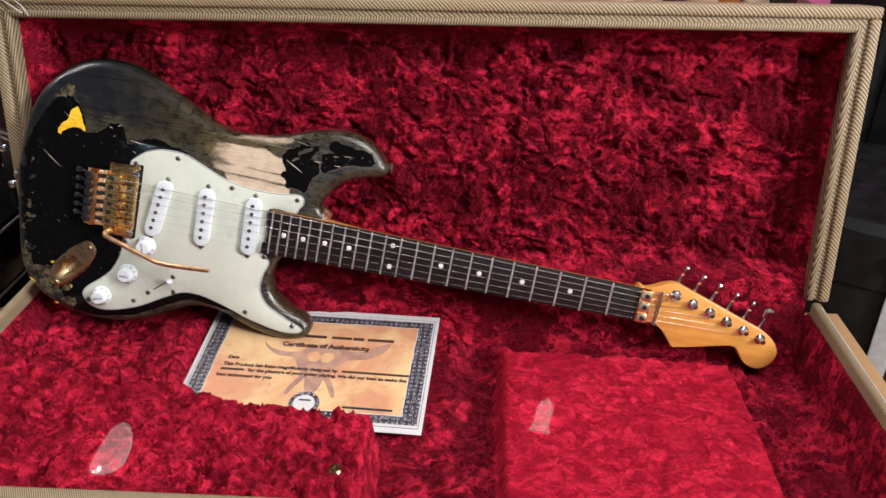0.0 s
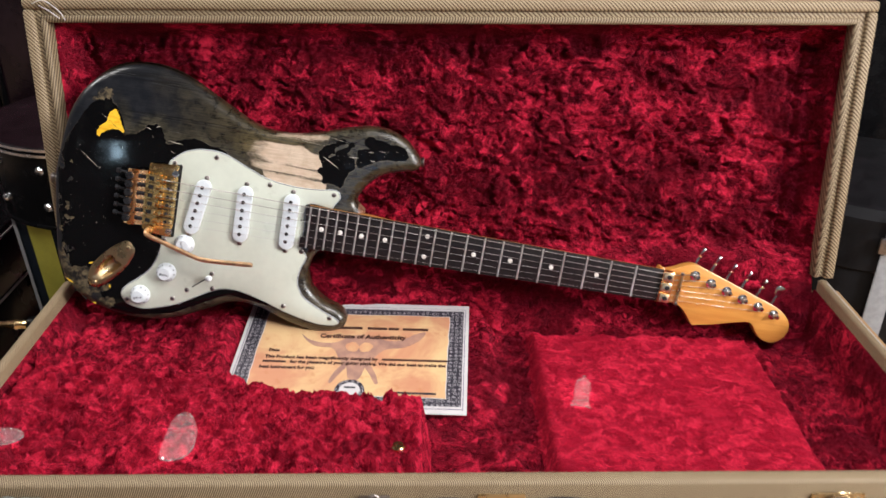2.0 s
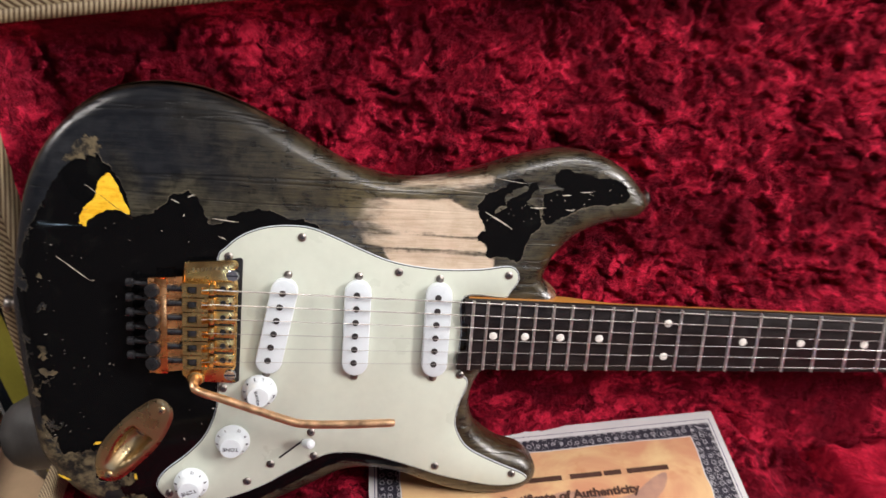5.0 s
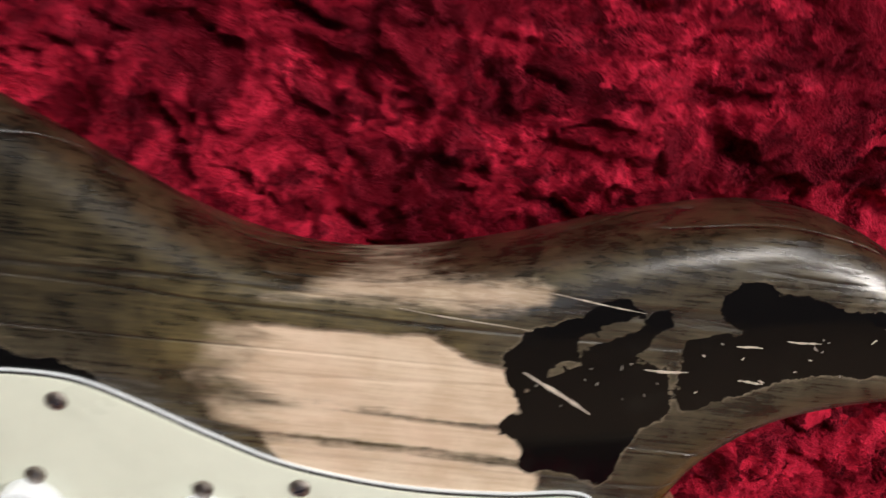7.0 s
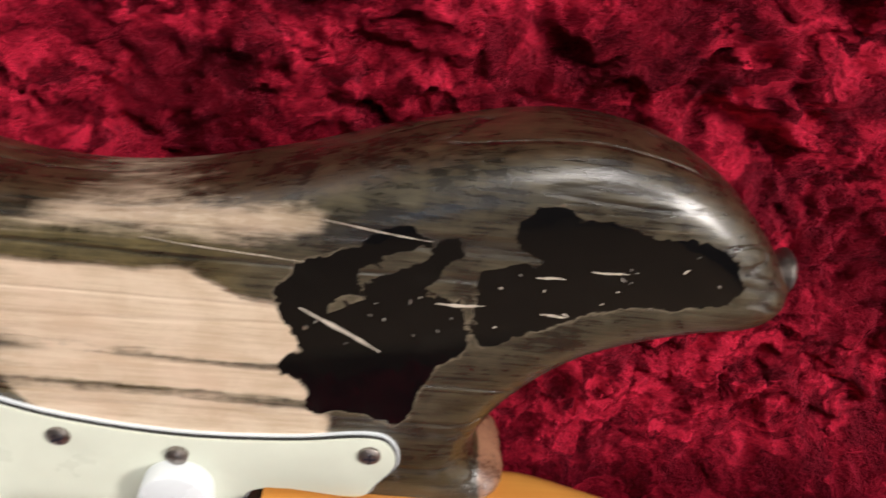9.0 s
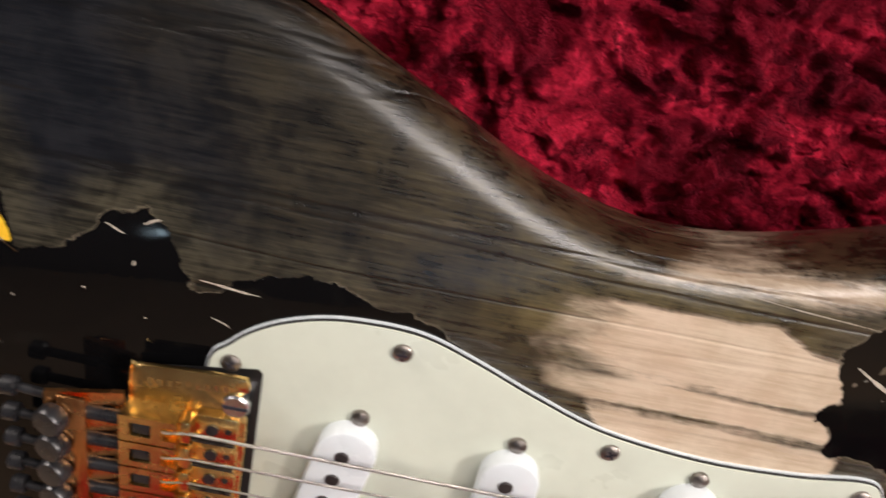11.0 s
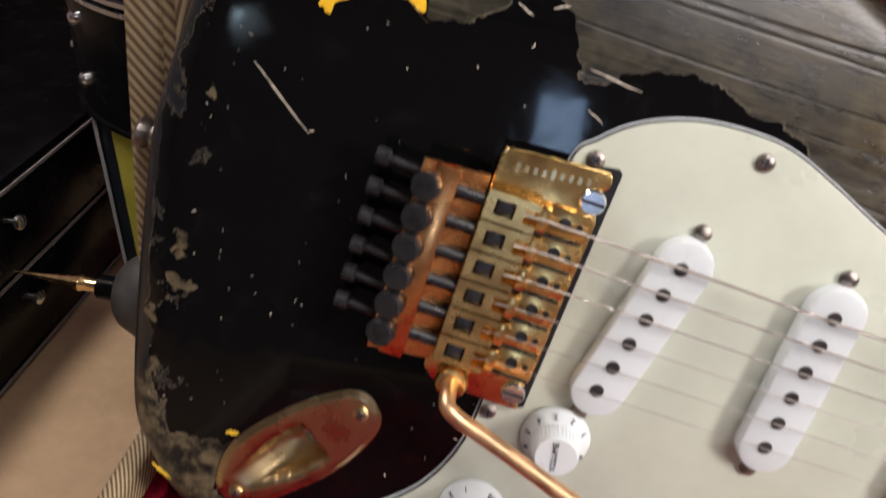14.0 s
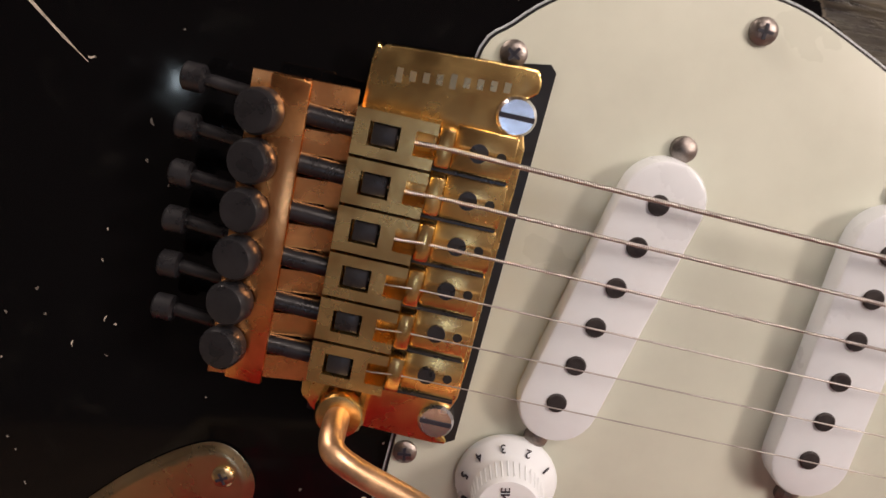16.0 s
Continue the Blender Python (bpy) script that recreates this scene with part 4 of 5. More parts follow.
# pressed marks on the wing, unreadable shapes
for k in range(9):
    h = 0.0032 if k in (0, 4) else 0.0022
    part("engraved_mark", slab((-0.0175 + 0.0029 * k, 0.0425 + 0.0003 * k, 0.00452), (0.0014, h, 0.0002), 0, None), "old_gold", base, smooth=False)
for i, y in enumerate(ROW):
    y *= MM
    w = 0.0050
    # clamp block with a window and two prongs, and the foot before it
    bm = cells([-0.0240, -0.0208, -0.0142, -0.0110, -0.0065], [y - w, y - 0.0026, y + 0.0026, y + w], 0.0046, 0.0130, {(1, 1), (3, 1)})
    bmesh.ops.bevel(bm, geom=[e for e in bm.edges if len(e.link_faces) == 2 and e.calc_face_angle(0) > 1], offset=0.00035, segments=1, affect="EDGES")
    sd = part("saddle", bm, "gold_metal", base, "gold string saddle", smooth=False)
    part("saddle_nose", slab((-0.0046, y, 0.0078), (0.0036, 0.0088, 0.0064), 0.0008), "gold_metal", sd)
    bm = slab((0.0040, y, 0.0056), (0.0135, 2 * w, 0.0030), 0.0004)
    part("saddle_foot", bm, "gold_metal", sd)
    part("spacer", slab((-0.0066, y - 0.00535, 0.0062), (0.0335, 0.0006, 0.0034)), "black_steel", sd, smooth=False)
    part("clamp_block", slab((-0.0175, y, 0.0088), (0.0054, 0.0047, 0.0068), 0.0004), "black_steel", sd, "black string clamp block")
    part("saddle_screw", rod(bmesh.new(), (0.0028, y, 0.006), (0.0028, y, 0.0078), 0.0021, seg=16), "black_steel", sd)
    part("socket", lathe(bmesh.new(), [(0.0011, 0.0069), (0.0011, 0.00725)], Matrix.Translation((0.0078, y, 0)), 12), "black_ply", sd)
    part("clamp_screw", rod(bmesh.new(), (-0.0245, y, 0.0088), (-0.0405, y + 0.001, 0.0100), 0.0023, seg=16), "black_steel", sd, "long black clamp screw")
    part("screw_shank", rod(bmesh.new(), (-0.0405, y + 0.0013, 0.0072), (-0.0585, y + 0.0025, 0.0066), 0.0016, seg=12), "black_steel", sd)
    part("screw_head", lathe(bmesh.new(), [(0.0024, 0), (0.0031, 0.0006), (0.0031, 0.0044), (0.0024, 0.005)], Matrix.Translation((-0.0575, y + 0.0024, 0.0066)) @ pose(0, 0, 0, 0, -90, 0), 18), "black_steel", sd)
    thumb = [(0.0046, 0.0), (0.0049, 0.0006), (0.0049, 0.0040), (0.0043, 0.0050), (0.0035, 0.0051)]
    part("fine_tuner", lathe(bmesh.new(), thumb, Matrix.Translation((-0.0428, y - 0.0002, 0.0126)) @ pose(0, 0, 0, 0, -14, 0), 30), "black_steel", sd, "round black fine tuner")
# tuner plate with slots, rising to the back
ys = sorted([-0.0318, 0.0378] + [y * MM + e for y in ROW for e in (-0.0027, 0.0027)])
bm = cells([-0.0225, -0.0150, -0.0030, 0.0], ys, -0.0009, 0.0009, {(1, j) for j in range(1, len(ys), 2)})
bmesh.ops.transform(bm, matrix=pose(-0.025, 0, 0.0058, 0, 14, 0), verts=bm.verts)
part("tuner_plate", bm, "copper_gold", base, "copper-gold slotted fine-tuner plate", smooth=False)
part("tuner_bar", slab((-0.0383, 0.003, 0.0122), (0.0085, 0.0700, 0.0016), 0.0005, None), "copper_gold", base, "copper-red bar under the fine tuners")
for at in ((9.0, 39.4), (7.6, -35.6)):
    p = part("pivot_post", lathe(bmesh.new(), [(0.0042, 0.001), (0.0044, 0.0016), (0.0044, 0.0052), (0.0038, 0.0060)], Matrix.Translation((at[0] * MM, at[1] * MM, 0)), 24), "chrome_metal", base, "slotted steel pivot post")
    part("slot", slab((at[0] * MM, at[1] * MM, 0.00602), (0.0078, 0.0011, 0.0003), 0, None), "print_dark", p, smooth=False)
socket = bmesh.new()
seg = 36
lathe(socket, [(0.0058, 0.0), (0.0060, 0.004), (0.0060, 0.009), (0.0052, 0.0100), (0.0036, 0.0102)], Matrix.Translation((-0.0150, -0.0352, 0.0040)), seg)
for v in socket.verts:
    d = Vector((v.co.x + 0.0150, v.co.y + 0.0352))
    if d.length > 0.0057:
        a = round(math.atan2(d.y, d.x) / (2 * math.pi / seg))
        v.co.x, v.co.y = -0.0150 + d.x * (1.0 if a % 2 else 0.95), -0.0352 + d.y * (1.0 if a % 2 else 0.95)
part("arm_socket", socket, "gold_metal", base, "knurled gold arm socket")
arm = spline([(-0.0150, -0.0352, 0.0110), (-0.0151, -0.0356, 0.0185), (-0.0140, -0.0378, 0.0240), (-0.0080, -0.0405, 0.0256), (0.0050, -0.0435, 0.0280), (0.0300, -0.0490, 0.0345), (0.0530, -0.0538, 0.0405), (0.0640, -0.0546, 0.0430),
              (0.0860, -0.0530, 0.0465), (0.1250, -0.0490, 0.0510)], 7, False)
part("tremolo_arm", tube(bmesh.new(), arm, 0.0029, 14, lambda u: 1.0 if u < 0.985 else 0.75), "arm_bronze", guitar, "bent copper-gold tremolo arm")


def lettering(body, size, depth=0.0002, bold=0.0):
    cu = bpy.data.curves.new("lettering", "FONT")
    cu.body, cu.size, cu.extrude, cu.align_x, cu.align_y, cu.resolution_u = body, size, depth, "CENTER", "CENTER", 3
    cu.offset = bold
    ob = new("lettering", cu)
    bpy.context.view_layer.update()
    me = ob.to_mesh()
    bm = bmesh.new()
    bm.from_mesh(me)
    ob.to_mesh_clear()
    bpy.data.objects.remove(ob)
    bpy.data.curves.remove(cu)
    return bm


def write(body, size, m, parent, material="print_dark", name="lettering", label=""):
    bm = lettering(body, size)
    bmesh.ops.transform(bm, matrix=m, verts=bm.verts)
    return part(name, bm, material, parent, label, smooth=False)


# control knobs, their numbers round the skirt
for (x, y), turn, word in (((-20.5, -125.5), 200, "TONE"), ((9.5, -90), 180, "TONE"), ((28.5, -49.5), 102, "VOLUME")):
    m = Matrix.Translation((x * MM, y * MM, 0)) @ pose(0, 0, 0, 0, 0, turn)
    bm = bmesh.new()
    lathe(bm, [(0.0126, 0.0006), (0.0128, 0.0014), (0.0122, 0.0030), (0.0098, 0.0052), (0.0087, 0.0068), (0.0080, 0.0128), (0.0074, 0.0138), (0.0040, 0.0138)], m, 48)
    knob = part("control_knob", bm, "white_plastic", guitar, "white plastic control knob with printed numbers")
    ribs = bmesh.new()
    for k in range(36):
        a = 2 * math.pi * k / 36
        rod(ribs, m @ Vector((0.0086 * math.cos(a), 0.0086 * math.sin(a), 0.0070)), m @ Vector((0.0079 * math.cos(a), 0.0079 * math.sin(a), 0.0124)), 0.0003, seg=6)
    part("grip_ribs", ribs, "white_plastic", knob)
    write(word, 0.0042 if word == "TONE" else 0.0030, m @ Matrix.Translation((0, 0.0005, 0.0139)), knob)
    for k in range(10):
        a = math.radians(-62 + 33.8 * k)
        write(str(k + 1), 0.0030, m @ Matrix.Translation((0.0109 * math.cos(a), 0.0109 * math.sin(a), 0.0047)) @ pose(0, 0, 0, 0, 0, math.degrees(a) + 90) @ pose(0, 0, 0, 40, 0, 0), knob)

# selector switch
sl = part("switch_slot", slab((0, 0, 0), (0.024, 0.0014, 0.0004), 0, Matrix.Translation((0.0530, -0.0970, 0.0001)) @ pose(0, 0, 0, 0, 0, 40)), "black_ply", guitar, "dark slot of the selector switch", smooth=False)
part("switch_lever", rod(bmesh.new(), (0.0600, -0.0912, 0), (0.0640, -0.0880, 0.0080), 0.0009), "dull_steel", sl)
tip_m = Matrix.Translation((0.0625, -0.0893, 0.0050)) @ Vector((0.0045, 0.0035, 0.0085)).to_track_quat("Z", "Y").to_matrix().to_4x4()
part("switch_tip", lathe(bmesh.new(), [(0.0020, 0), (0.0033, 0.002), (0.0038, 0.008), (0.0034, 0.0115), (0.0018, 0.0128)], tip_m, 18), "white_plastic", sl, "white plastic switch tip")

# boat-shaped jack plate with its sunk cup
loop = ccw([p * MM for p in spline(JACK, 14)])
axis = np.array([0.64, 0.768])
mid = np.array([-0.0615, -0.0925])
pts = [Vector(p) for p in loop] + [Vector(p) for d in (0.0006, 0.0014, 0.0024) for p in inset(loop, d)]
flat_grid = [(x, y) for x in np.arange(-0.092, -0.03, 0.0011) for y in np.arange(-0.128, -0.056, 0.0011)]
pts += [Vector(g) for g, d in zip(flat_grid, edge_distance(flat_grid, loop)) if d > 0.0031]
vs, _, fs, *_ = geometry.delaunay_2d_cdt(pts, [(i, (i + 1) % len(loop)) for i in range(len(loop))], [], 1, 1e-7)
p = np.array([list(v) for v in vs])
u, w = (p - mid) @ axis, (p - mid) @ np.array([axis[1], -axis[0]])
d = np.clip(edge_distance(p, loop), 0, None)
wide = 0.0088 - 0.0040 * step(-u, 0.004, 0.028)
trough = 0.0125 * step(u, -0.031, -0.002) * (1 - step(u, 0.0085, 0.0100)) * np.sqrt(np.clip(1 - (w / wide) ** 2, 0, 1)) ** 0.7
z = -0.0006 - 0.0011 * (1 - step(d, 0, 0.0026)) - trough
me = bpy.data.meshes.new("jack_plate")
me.from_pydata([(*q, h) for q, h in zip(p, z)], [], [tuple(f) for f in fs])
bm = bmesh.new()
bm.from_mesh(me)
bpy.data.meshes.remove(me)
jp = part("jack_plate", bm, "old_gold", guitar, "tarnished gold jack plate", flat_over=80)
part("jack_socket", lathe(bmesh.new(), [(0.0052, 0), (0.0052, 0.003), (0.0036, 0.0036), (0.0034, 0.001)], Matrix.Translation((-0.0575, -0.0872, -0.0105)) @ pose(0, 0, 0, 40, -35, 0), 20), "chrome_metal", jp, "chrome jack socket")
screw((-0.0418, -0.0668, -0.0006), jp, 0.0030, "old_gold")
screw((-0.0800, -0.1195, -0.0006), jp, 0.0030, "old_gold")


def strap_button(at, way, parent):
    m = Matrix.Translation(at) @ Vector(way).to_track_quat("Z", "Y").to_matrix().to_4x4()
    return part("strap_button", lathe(bmesh.new(), [(0.0062, -0.001), (0.0054, 0.001), (0.0040, 0.004), (0.0040, 0.006), (0.0062, 0.0086), (0.0066, 0.0098), (0.0054, 0.0110), (0.002, 0.0113)], m, 24), "dull_steel", parent, "dull steel strap button")


strap_button((0.3030, 0.1040, -0.0205), (1, 0.02, 0.0), guitar)
strap_button((-0.1420, 0.0040, -0.0240), (-1, 0, 0), guitar)

# nut, clamps, string bar
nut = part("locking_nut", slab((0.6555, -0.0003, 0.0060), (0.016, 0.0415, 0.0060), 0.0006), "copper_gold", guitar, "gold locking nut")
for y in (0.0142, -0.0003, -0.0148):
    c = part("nut_clamp", slab((0.6545, y, 0.0112), (0.0125, 0.0112, 0.0042), 0.0008), "pale_gold", nut, "polished gold nut clamp")
    part("clamp_bolt", lathe(bmesh.new(), [(0.0030, 0.0128), (0.0030, 0.0148), (0.0024, 0.0152), (0.0014, 0.0152), (0.0014, 0.0140)], Matrix.Translation((0.6550, y, 0)), 18), "black_steel", c)
bar = part("string_bar", tube(bmesh.new(), [(0.6745, 0.0215, 0.0045), (0.6745, 0.0, 0.0048), (0.6735, -0.0225, 0.0045)], 0.0023, 12), "old_gold", guitar, "tarnished string retainer bar")
for y in (0.020, -0.021):
    screw((0.6742, y, 0.0060), bar, 0.0024)

# tuning machines
for k in range(6):
    px, py = 0.6930 + 0.02365 * k, 0.0195 - 0.00705 * k
    t = part("tuning_machine", lathe(bmesh.new(), [(0.0068, 0.0004), (0.0068, 0.0014), (0.0052, 0.0028), (0.0044, 0.0034)], Matrix.Translation((px, py, 0)), 24), "nickel_metal", guitar, "chrome tuning machine")
    part("tuner_post", lathe(bmesh.new(), [(0.0034, 0.003), (0.0032, 0.0055), (0.0027, 0.0085), (0.0031, 0.0115), (0.0031, 0.0128), (0.0014, 0.0130)], Matrix.Translation((px, py, 0)), 20), "nickel_metal", t)
    part("string_wrap", lathe(bmesh.new(), [(0.0036, 0.0052), (0.0040, 0.0060), (0.0036, 0.0068), (0.0040, 0.0076), (0.0034, 0.0084)], Matrix.Translation((px, py, 0)), 18), "string_steel", t)
    d = Vector((0.30, 0.95, 0)).normalized()
    a = Vector((px, py, -0.0185))
    part("tuner_shaft", rod(bmesh.new(), a + d * 0.004, a + d * 0.024, 0.0026, 0.0022), "nickel_metal", t)
    part("gear_case", slab((px, py - 0.001, -0.0185), (0.015, 0.019, 0.009), 0.002), "nickel_metal", t)
    face = 78 if k < 5 else 12
    km = Matrix.Translation(a + d * 0.031) @ d.to_track_quat("Y", "Z").to_matrix().to_4x4() @ pose(0, 0, 0, 0, face, 0)
    bm = plate([p * MM for p in spline([(-4.4, -7), (4.4, -7), (6.4, -2), (7.2, 4), (5.0, 7.2), (0, 8), (-5.0, 7.2), (-7.2, 4), (-6.4, -2)], 3)], -0.0020, 0.0020, 0.0012)
    bmesh.ops.transform(bm, matrix=km, verts=bm.verts)
    part("tuner_button", bm, "nickel_metal", t)

# strings
def wound():
    n = Nodes("wound_steel")
    w = n.wave(1250, 0.0, n.mapped((1, 0.25, 0)), "DIAGONAL")
    n.put(Base_Color=n.mix(w, (0.30, 0.28, 0.26), (0.55, 0.52, 0.49)), Metallic=1.0, Roughness=0.36)
    n.bump(w, 0.6, 0.0002)


wound()
for k, (y, r) in enumerate(zip(ROW, (0.00058, 0.00047, 0.00036, 0.00024, 0.00020, 0.00016))):
    y *= MM
    yn = 0.0172 - 0.00692 * k
    px, py = 0.6930 + 0.02365 * k, 0.0195 - 0.00705 * k
    pts = [(-0.0150, y, 0.0112), (-0.0100, y, 0.0120), (-0.0040, y, 0.0106)] + [(-0.0030 + f * 0.6490, y + f * (yn - y), 0.0106 - f * 0.0012) for f in np.linspace(0.02, 1, 14)]
    pts += [(0.6630, yn, 0.0085), (0.6745, yn * 0.97 + py * 0.03, 0.0022), (px - 0.003, py + 0.0030, 0.0062)]
    part("string", tube(bmesh.new(), pts, r, 8), "wound_steel" if k < 3 else "string_steel", guitar, "wound steel string" if k < 3 else "plain steel string")


# chips and scratches that cut to pale wood
def surface(x, y):
    p = np.array([[x, y]])
    return float(BODY_TOP - forearm(p)[0])


def scratch(a, b, w, material="scratch_pale", name="scratch"):
    bm = bmesh.new()
    a, b = np.array(a) * MM, np.array(b) * MM
    d = (b - a) / np.linalg.norm(b - a)
    q = np.array([-d[1], d[0]])
    left, right = [], []
    for i in range(9):
        u = i / 8
        c = a + (b - a) * u + q * 0.00018 * math.sin(5 * u + a[0] * 900)
        h = w * MM * (0.25 + math.sin(math.pi * min(max(u, 0.05), 0.95))) * (0.75 + 0.25 * math.sin(19 * u))
        for lst, s in ((left, 1), (right, -1)):
            e = c + q * h * s / 2
            lst.append(bm.verts.new((*e, surface(*e) + 0.00012)))
    for i in range(8):
        bm.faces.new((left[i], left[i + 1], right[i + 1], right[i]))
    return part(name, bm, material, guitar, smooth=False)


simple("scratch_pale", (0.50, 0.44, 0.36), 0.6, 0.0, 0.35, 700, 0.3)
simple("scratch_grey", (0.20, 0.18, 0.155), 0.5, 0.0, 0.4, 700, 0.3)
simple("yellow_coat", (0.80, 0.50, 0.04), 0.4, 0.0, 0.1, 200, 0.1)
for a, b, w in (((186.5, 92), (207, 80), 1.3), ((219, 96.5), (231, 97), 1.0), ((-110.5, 47), (-87, 29.5), 0.8), ((-91, 97), (-82, 91), 0.35), ((-2, 66), (4, 63), 0.6), ((-23, 92), (-18, 94), 0.8),
                ((-34, 90), (-28, 88), 0.7), ((-6, 78), (12, 76.5), 0.9), ((255, 110), (264, 110), 0.7), ((242, 107), (249, 107), 0.8), ((245, 96), (252, 96), 0.8), ((150, 108), (187, 105), 0.40), ((190, 117), (216, 114), 0.45)):
    scratch(a, b, w)
simple("scratch_dark", (0.09, 0.045, 0.015), 0.6, 0.0, 0.3, 700)
scratch((-82, 91), (-59, 75.5), 0.45, "scratch_dark")
rnd = random.Random(7)
for k in range(130):
    if k < 104:
        x, y = rnd.uniform(-128, 0), rnd.uniform(-108, 84)
        if x > -64 and -46 < y < 52 or (-92 < x < -33 and y < -56) or x > -14 and y > 50:
            continue
    else:
        x, y = rnd.uniform(190, 288), 0
        y = 82 + (x - 190) * 0.24 + rnd.uniform(-3, 14)
    a = rnd.uniform(0, 3.1)
    l = rnd.choice((0.6, 0.8, 1.0, 1.9))
    scratch((x, y), (x + l * math.cos(a), y + l * math.sin(a)), rnd.uniform(0.4, 0.85), rnd.choice(("scratch_pale", "scratch_grey")), "chip")
for a, b, w in (((-90, -95.5), (-85, -93.5), 2.6), ((-116, -120), (-107, -125), 2.0), ((-62, -119.5), (-60.5, -124.5), 2.4), ((-80, -146.5), (-76, -148), 2.4)):
    scratch(a, b, w, "yellow_coat", "yellow_chip")


# ---- on the case: certificate, plastic pieces, fittings ----
def certificate():
    m = Matrix.Translation((0.3958, -0.0775, 0.6450)) @ pose(0, 0, 0, 8.5, 0, -3.2) @ Matrix.Translation((0, -0.016, 0))
    c = thing("certificate", "printed paper certificate with parchment panel and dark border on velvet", "certificate", at=m)
    W, H = 0.150, 0.100

    def wavy(hw, hh, z, amp=0.0, n=12):
        pts = []
        for (ax, ay), (bx, by) in zip(((-1, -1), (1, -1), (1, 1), (-1, 1)), ((1, -1), (1, 1), (-1, 1), (-1, -1))):
            for i in range(n):
                u = i / n
                r = amp * math.sin(7.3 * (ax + bx * 2 + ay * 3 + by) + 11 * u + 3 * math.sin(9 * u))
                pts.append(((ax + (bx - ax) * u) * (hw + r), (ay + (by - ay) * u) * (hh + r)))
        return plate(pts, z, z + 0.0003)

    part("sheet", wavy(W, H, 0.0), "paper_white", c, smooth=False)
    part("printed_line", wavy(W - 0.0045, H - 0.008, 0.0002), "print_blue", c, smooth=False)
    part("margin", wavy(W - 0.0052, H - 0.0087, 0.0004), "paper_white", c, smooth=False)
    part("ornate_border", wavy(W - 0.007, H - 0.0125, 0.0006), "border_print", c, "dark ornamental border", smooth=False)
    part("inner_line", wavy(W - 0.0255, H - 0.0245, 0.0008, 0.0006), "paper_white", c, smooth=False)
    part("parchment", wavy(W - 0.0265, H - 0.0255, 0.0010, 0.0007), "parchment", c, "orange-brown parchment panel", smooth=False)
    # printed horned head behind the words, with two curved strokes below it
    head = [(-71, 33), (-58, 22), (-36, 17), (-20, 20), (-8, 30), (8, 34), (28, 30), (44, 24), (62, 26), (80, 38), (93, 42), (86, 26), (66, 12), (44, 8), (34, -2), (28, -14), (20, -26), (16, -44), (8, -50), (0, -44), (-4, -26), (-14, -14), (-20, -2), (-28, 8),
            (-48, 10), (-62, 20)]
    emblem = part("printed_emblem", plate([p * MM for p in spline(head, 3)], 0.0012, 0.00145), "parchment_dark", c, smooth=False)
    for side in (-1, 1):
        tusk = [(8 + side * x, y) for x, y in ((16, -20), (25, -34), (31, -52), (27, -54), (20, -40), (12, -26))]
        part("printed_stroke", plate([p * MM for p in spline(tusk, 3)], 0.0012, 0.0014), "parchment_dark", emblem, smooth=False)
    brow = [(-16, 14), (-6, 20), (2, 12), (-2, 2), (-12, 4)]
    for side in (-1, 1):
        part("printed_shade", plate([np.array((8 + side * (x - 2), y)) * MM for x, y in spline(brow, 3)], 0.00145, 0.00155), "parchment", emblem, smooth=False)
    z = 0.0018

    def line(body, wide, x, y, material="print_brown"):
        """A printed line of this width, from x on."""
        bm = lettering(body, 0.006, 0.0001, 0.00026)
        xs = [v.co.x for v in bm.verts]
        k = wide / (max(xs) - min(xs))
        for v in bm.verts:
            v.co.x, v.co.y = x + (v.co.x - min(xs)) * k, y + v.co.y * max(k, 0.9)
            v.co.z += z
        part("printed_text", bm, material, c, smooth=False)

    for bx, bw in ((-0.046, 0.026), (-0.010, 0.036), (0.028, 0.026), (0.050, 0.014), (0.079, 0.034)):
        part("printed_bar", slab((bx, 0.0470, z), (bw, 0.0046, 0.0002)), "print_brown", c, "bar in place of a printed name", smooth=False)
    line("Certificate of Authenticity", 0.114, -0.046, 0.0300)
    line("Date", 0.014, -0.108, 0.0005)
    line("This Product has been magnificently designed by", 0.146, -0.111, -0.0115)
    part("printed_bar", slab((0.082, -0.0115, z), (0.084, 0.0034, 0.0002)), "print_brown", c, smooth=False)
    line("for the pleasure of your guitar playing. We did our best to make the", 0.199, -0.077, -0.0200)
    part("printed_bar", slab((-0.097, -0.0200, z), (0.030, 0.0034, 0.0002)), "print_brown", c, smooth=False)
    line("best instrument for you", 0.070, -0.114, -0.0300)
    part("printed_bar", slab((0.082, -0.0685, z), (0.060, 0.0030, 0.0002)), "print_dark", c, smooth=False)
    seal = part("printed_seal", lathe(bmesh.new(), [(0.0185, z - 0.0004), (0.0185, z)], Matrix.Translation((0.0055, -0.067, 0)), 36), "border_print", c, smooth=False)
    part("seal_face", lathe(bmesh.new(), [(0.0130, z), (0.0130, z + 0.0003)], Matrix.Translation((0.0055, -0.067, 0)), 36), "paper_white", seal, smooth=False)
    part("seal_bar", slab((0.0055, -0.062, z + 0.0004), (0.014, 0.0026, 0.0002)), "print_dark", seal, smooth=False)
    return c


simple("paper_white", (0.60, 0.58, 0.58), 0.55, 0.0, 0.04, 40, 0.05)
simple("print_blue", (0.06, 0.06, 0.14), 0.5)
simple("print_brown", (0.07, 0.03, 0.02), 0.5, 0.0, 0.3, 300)


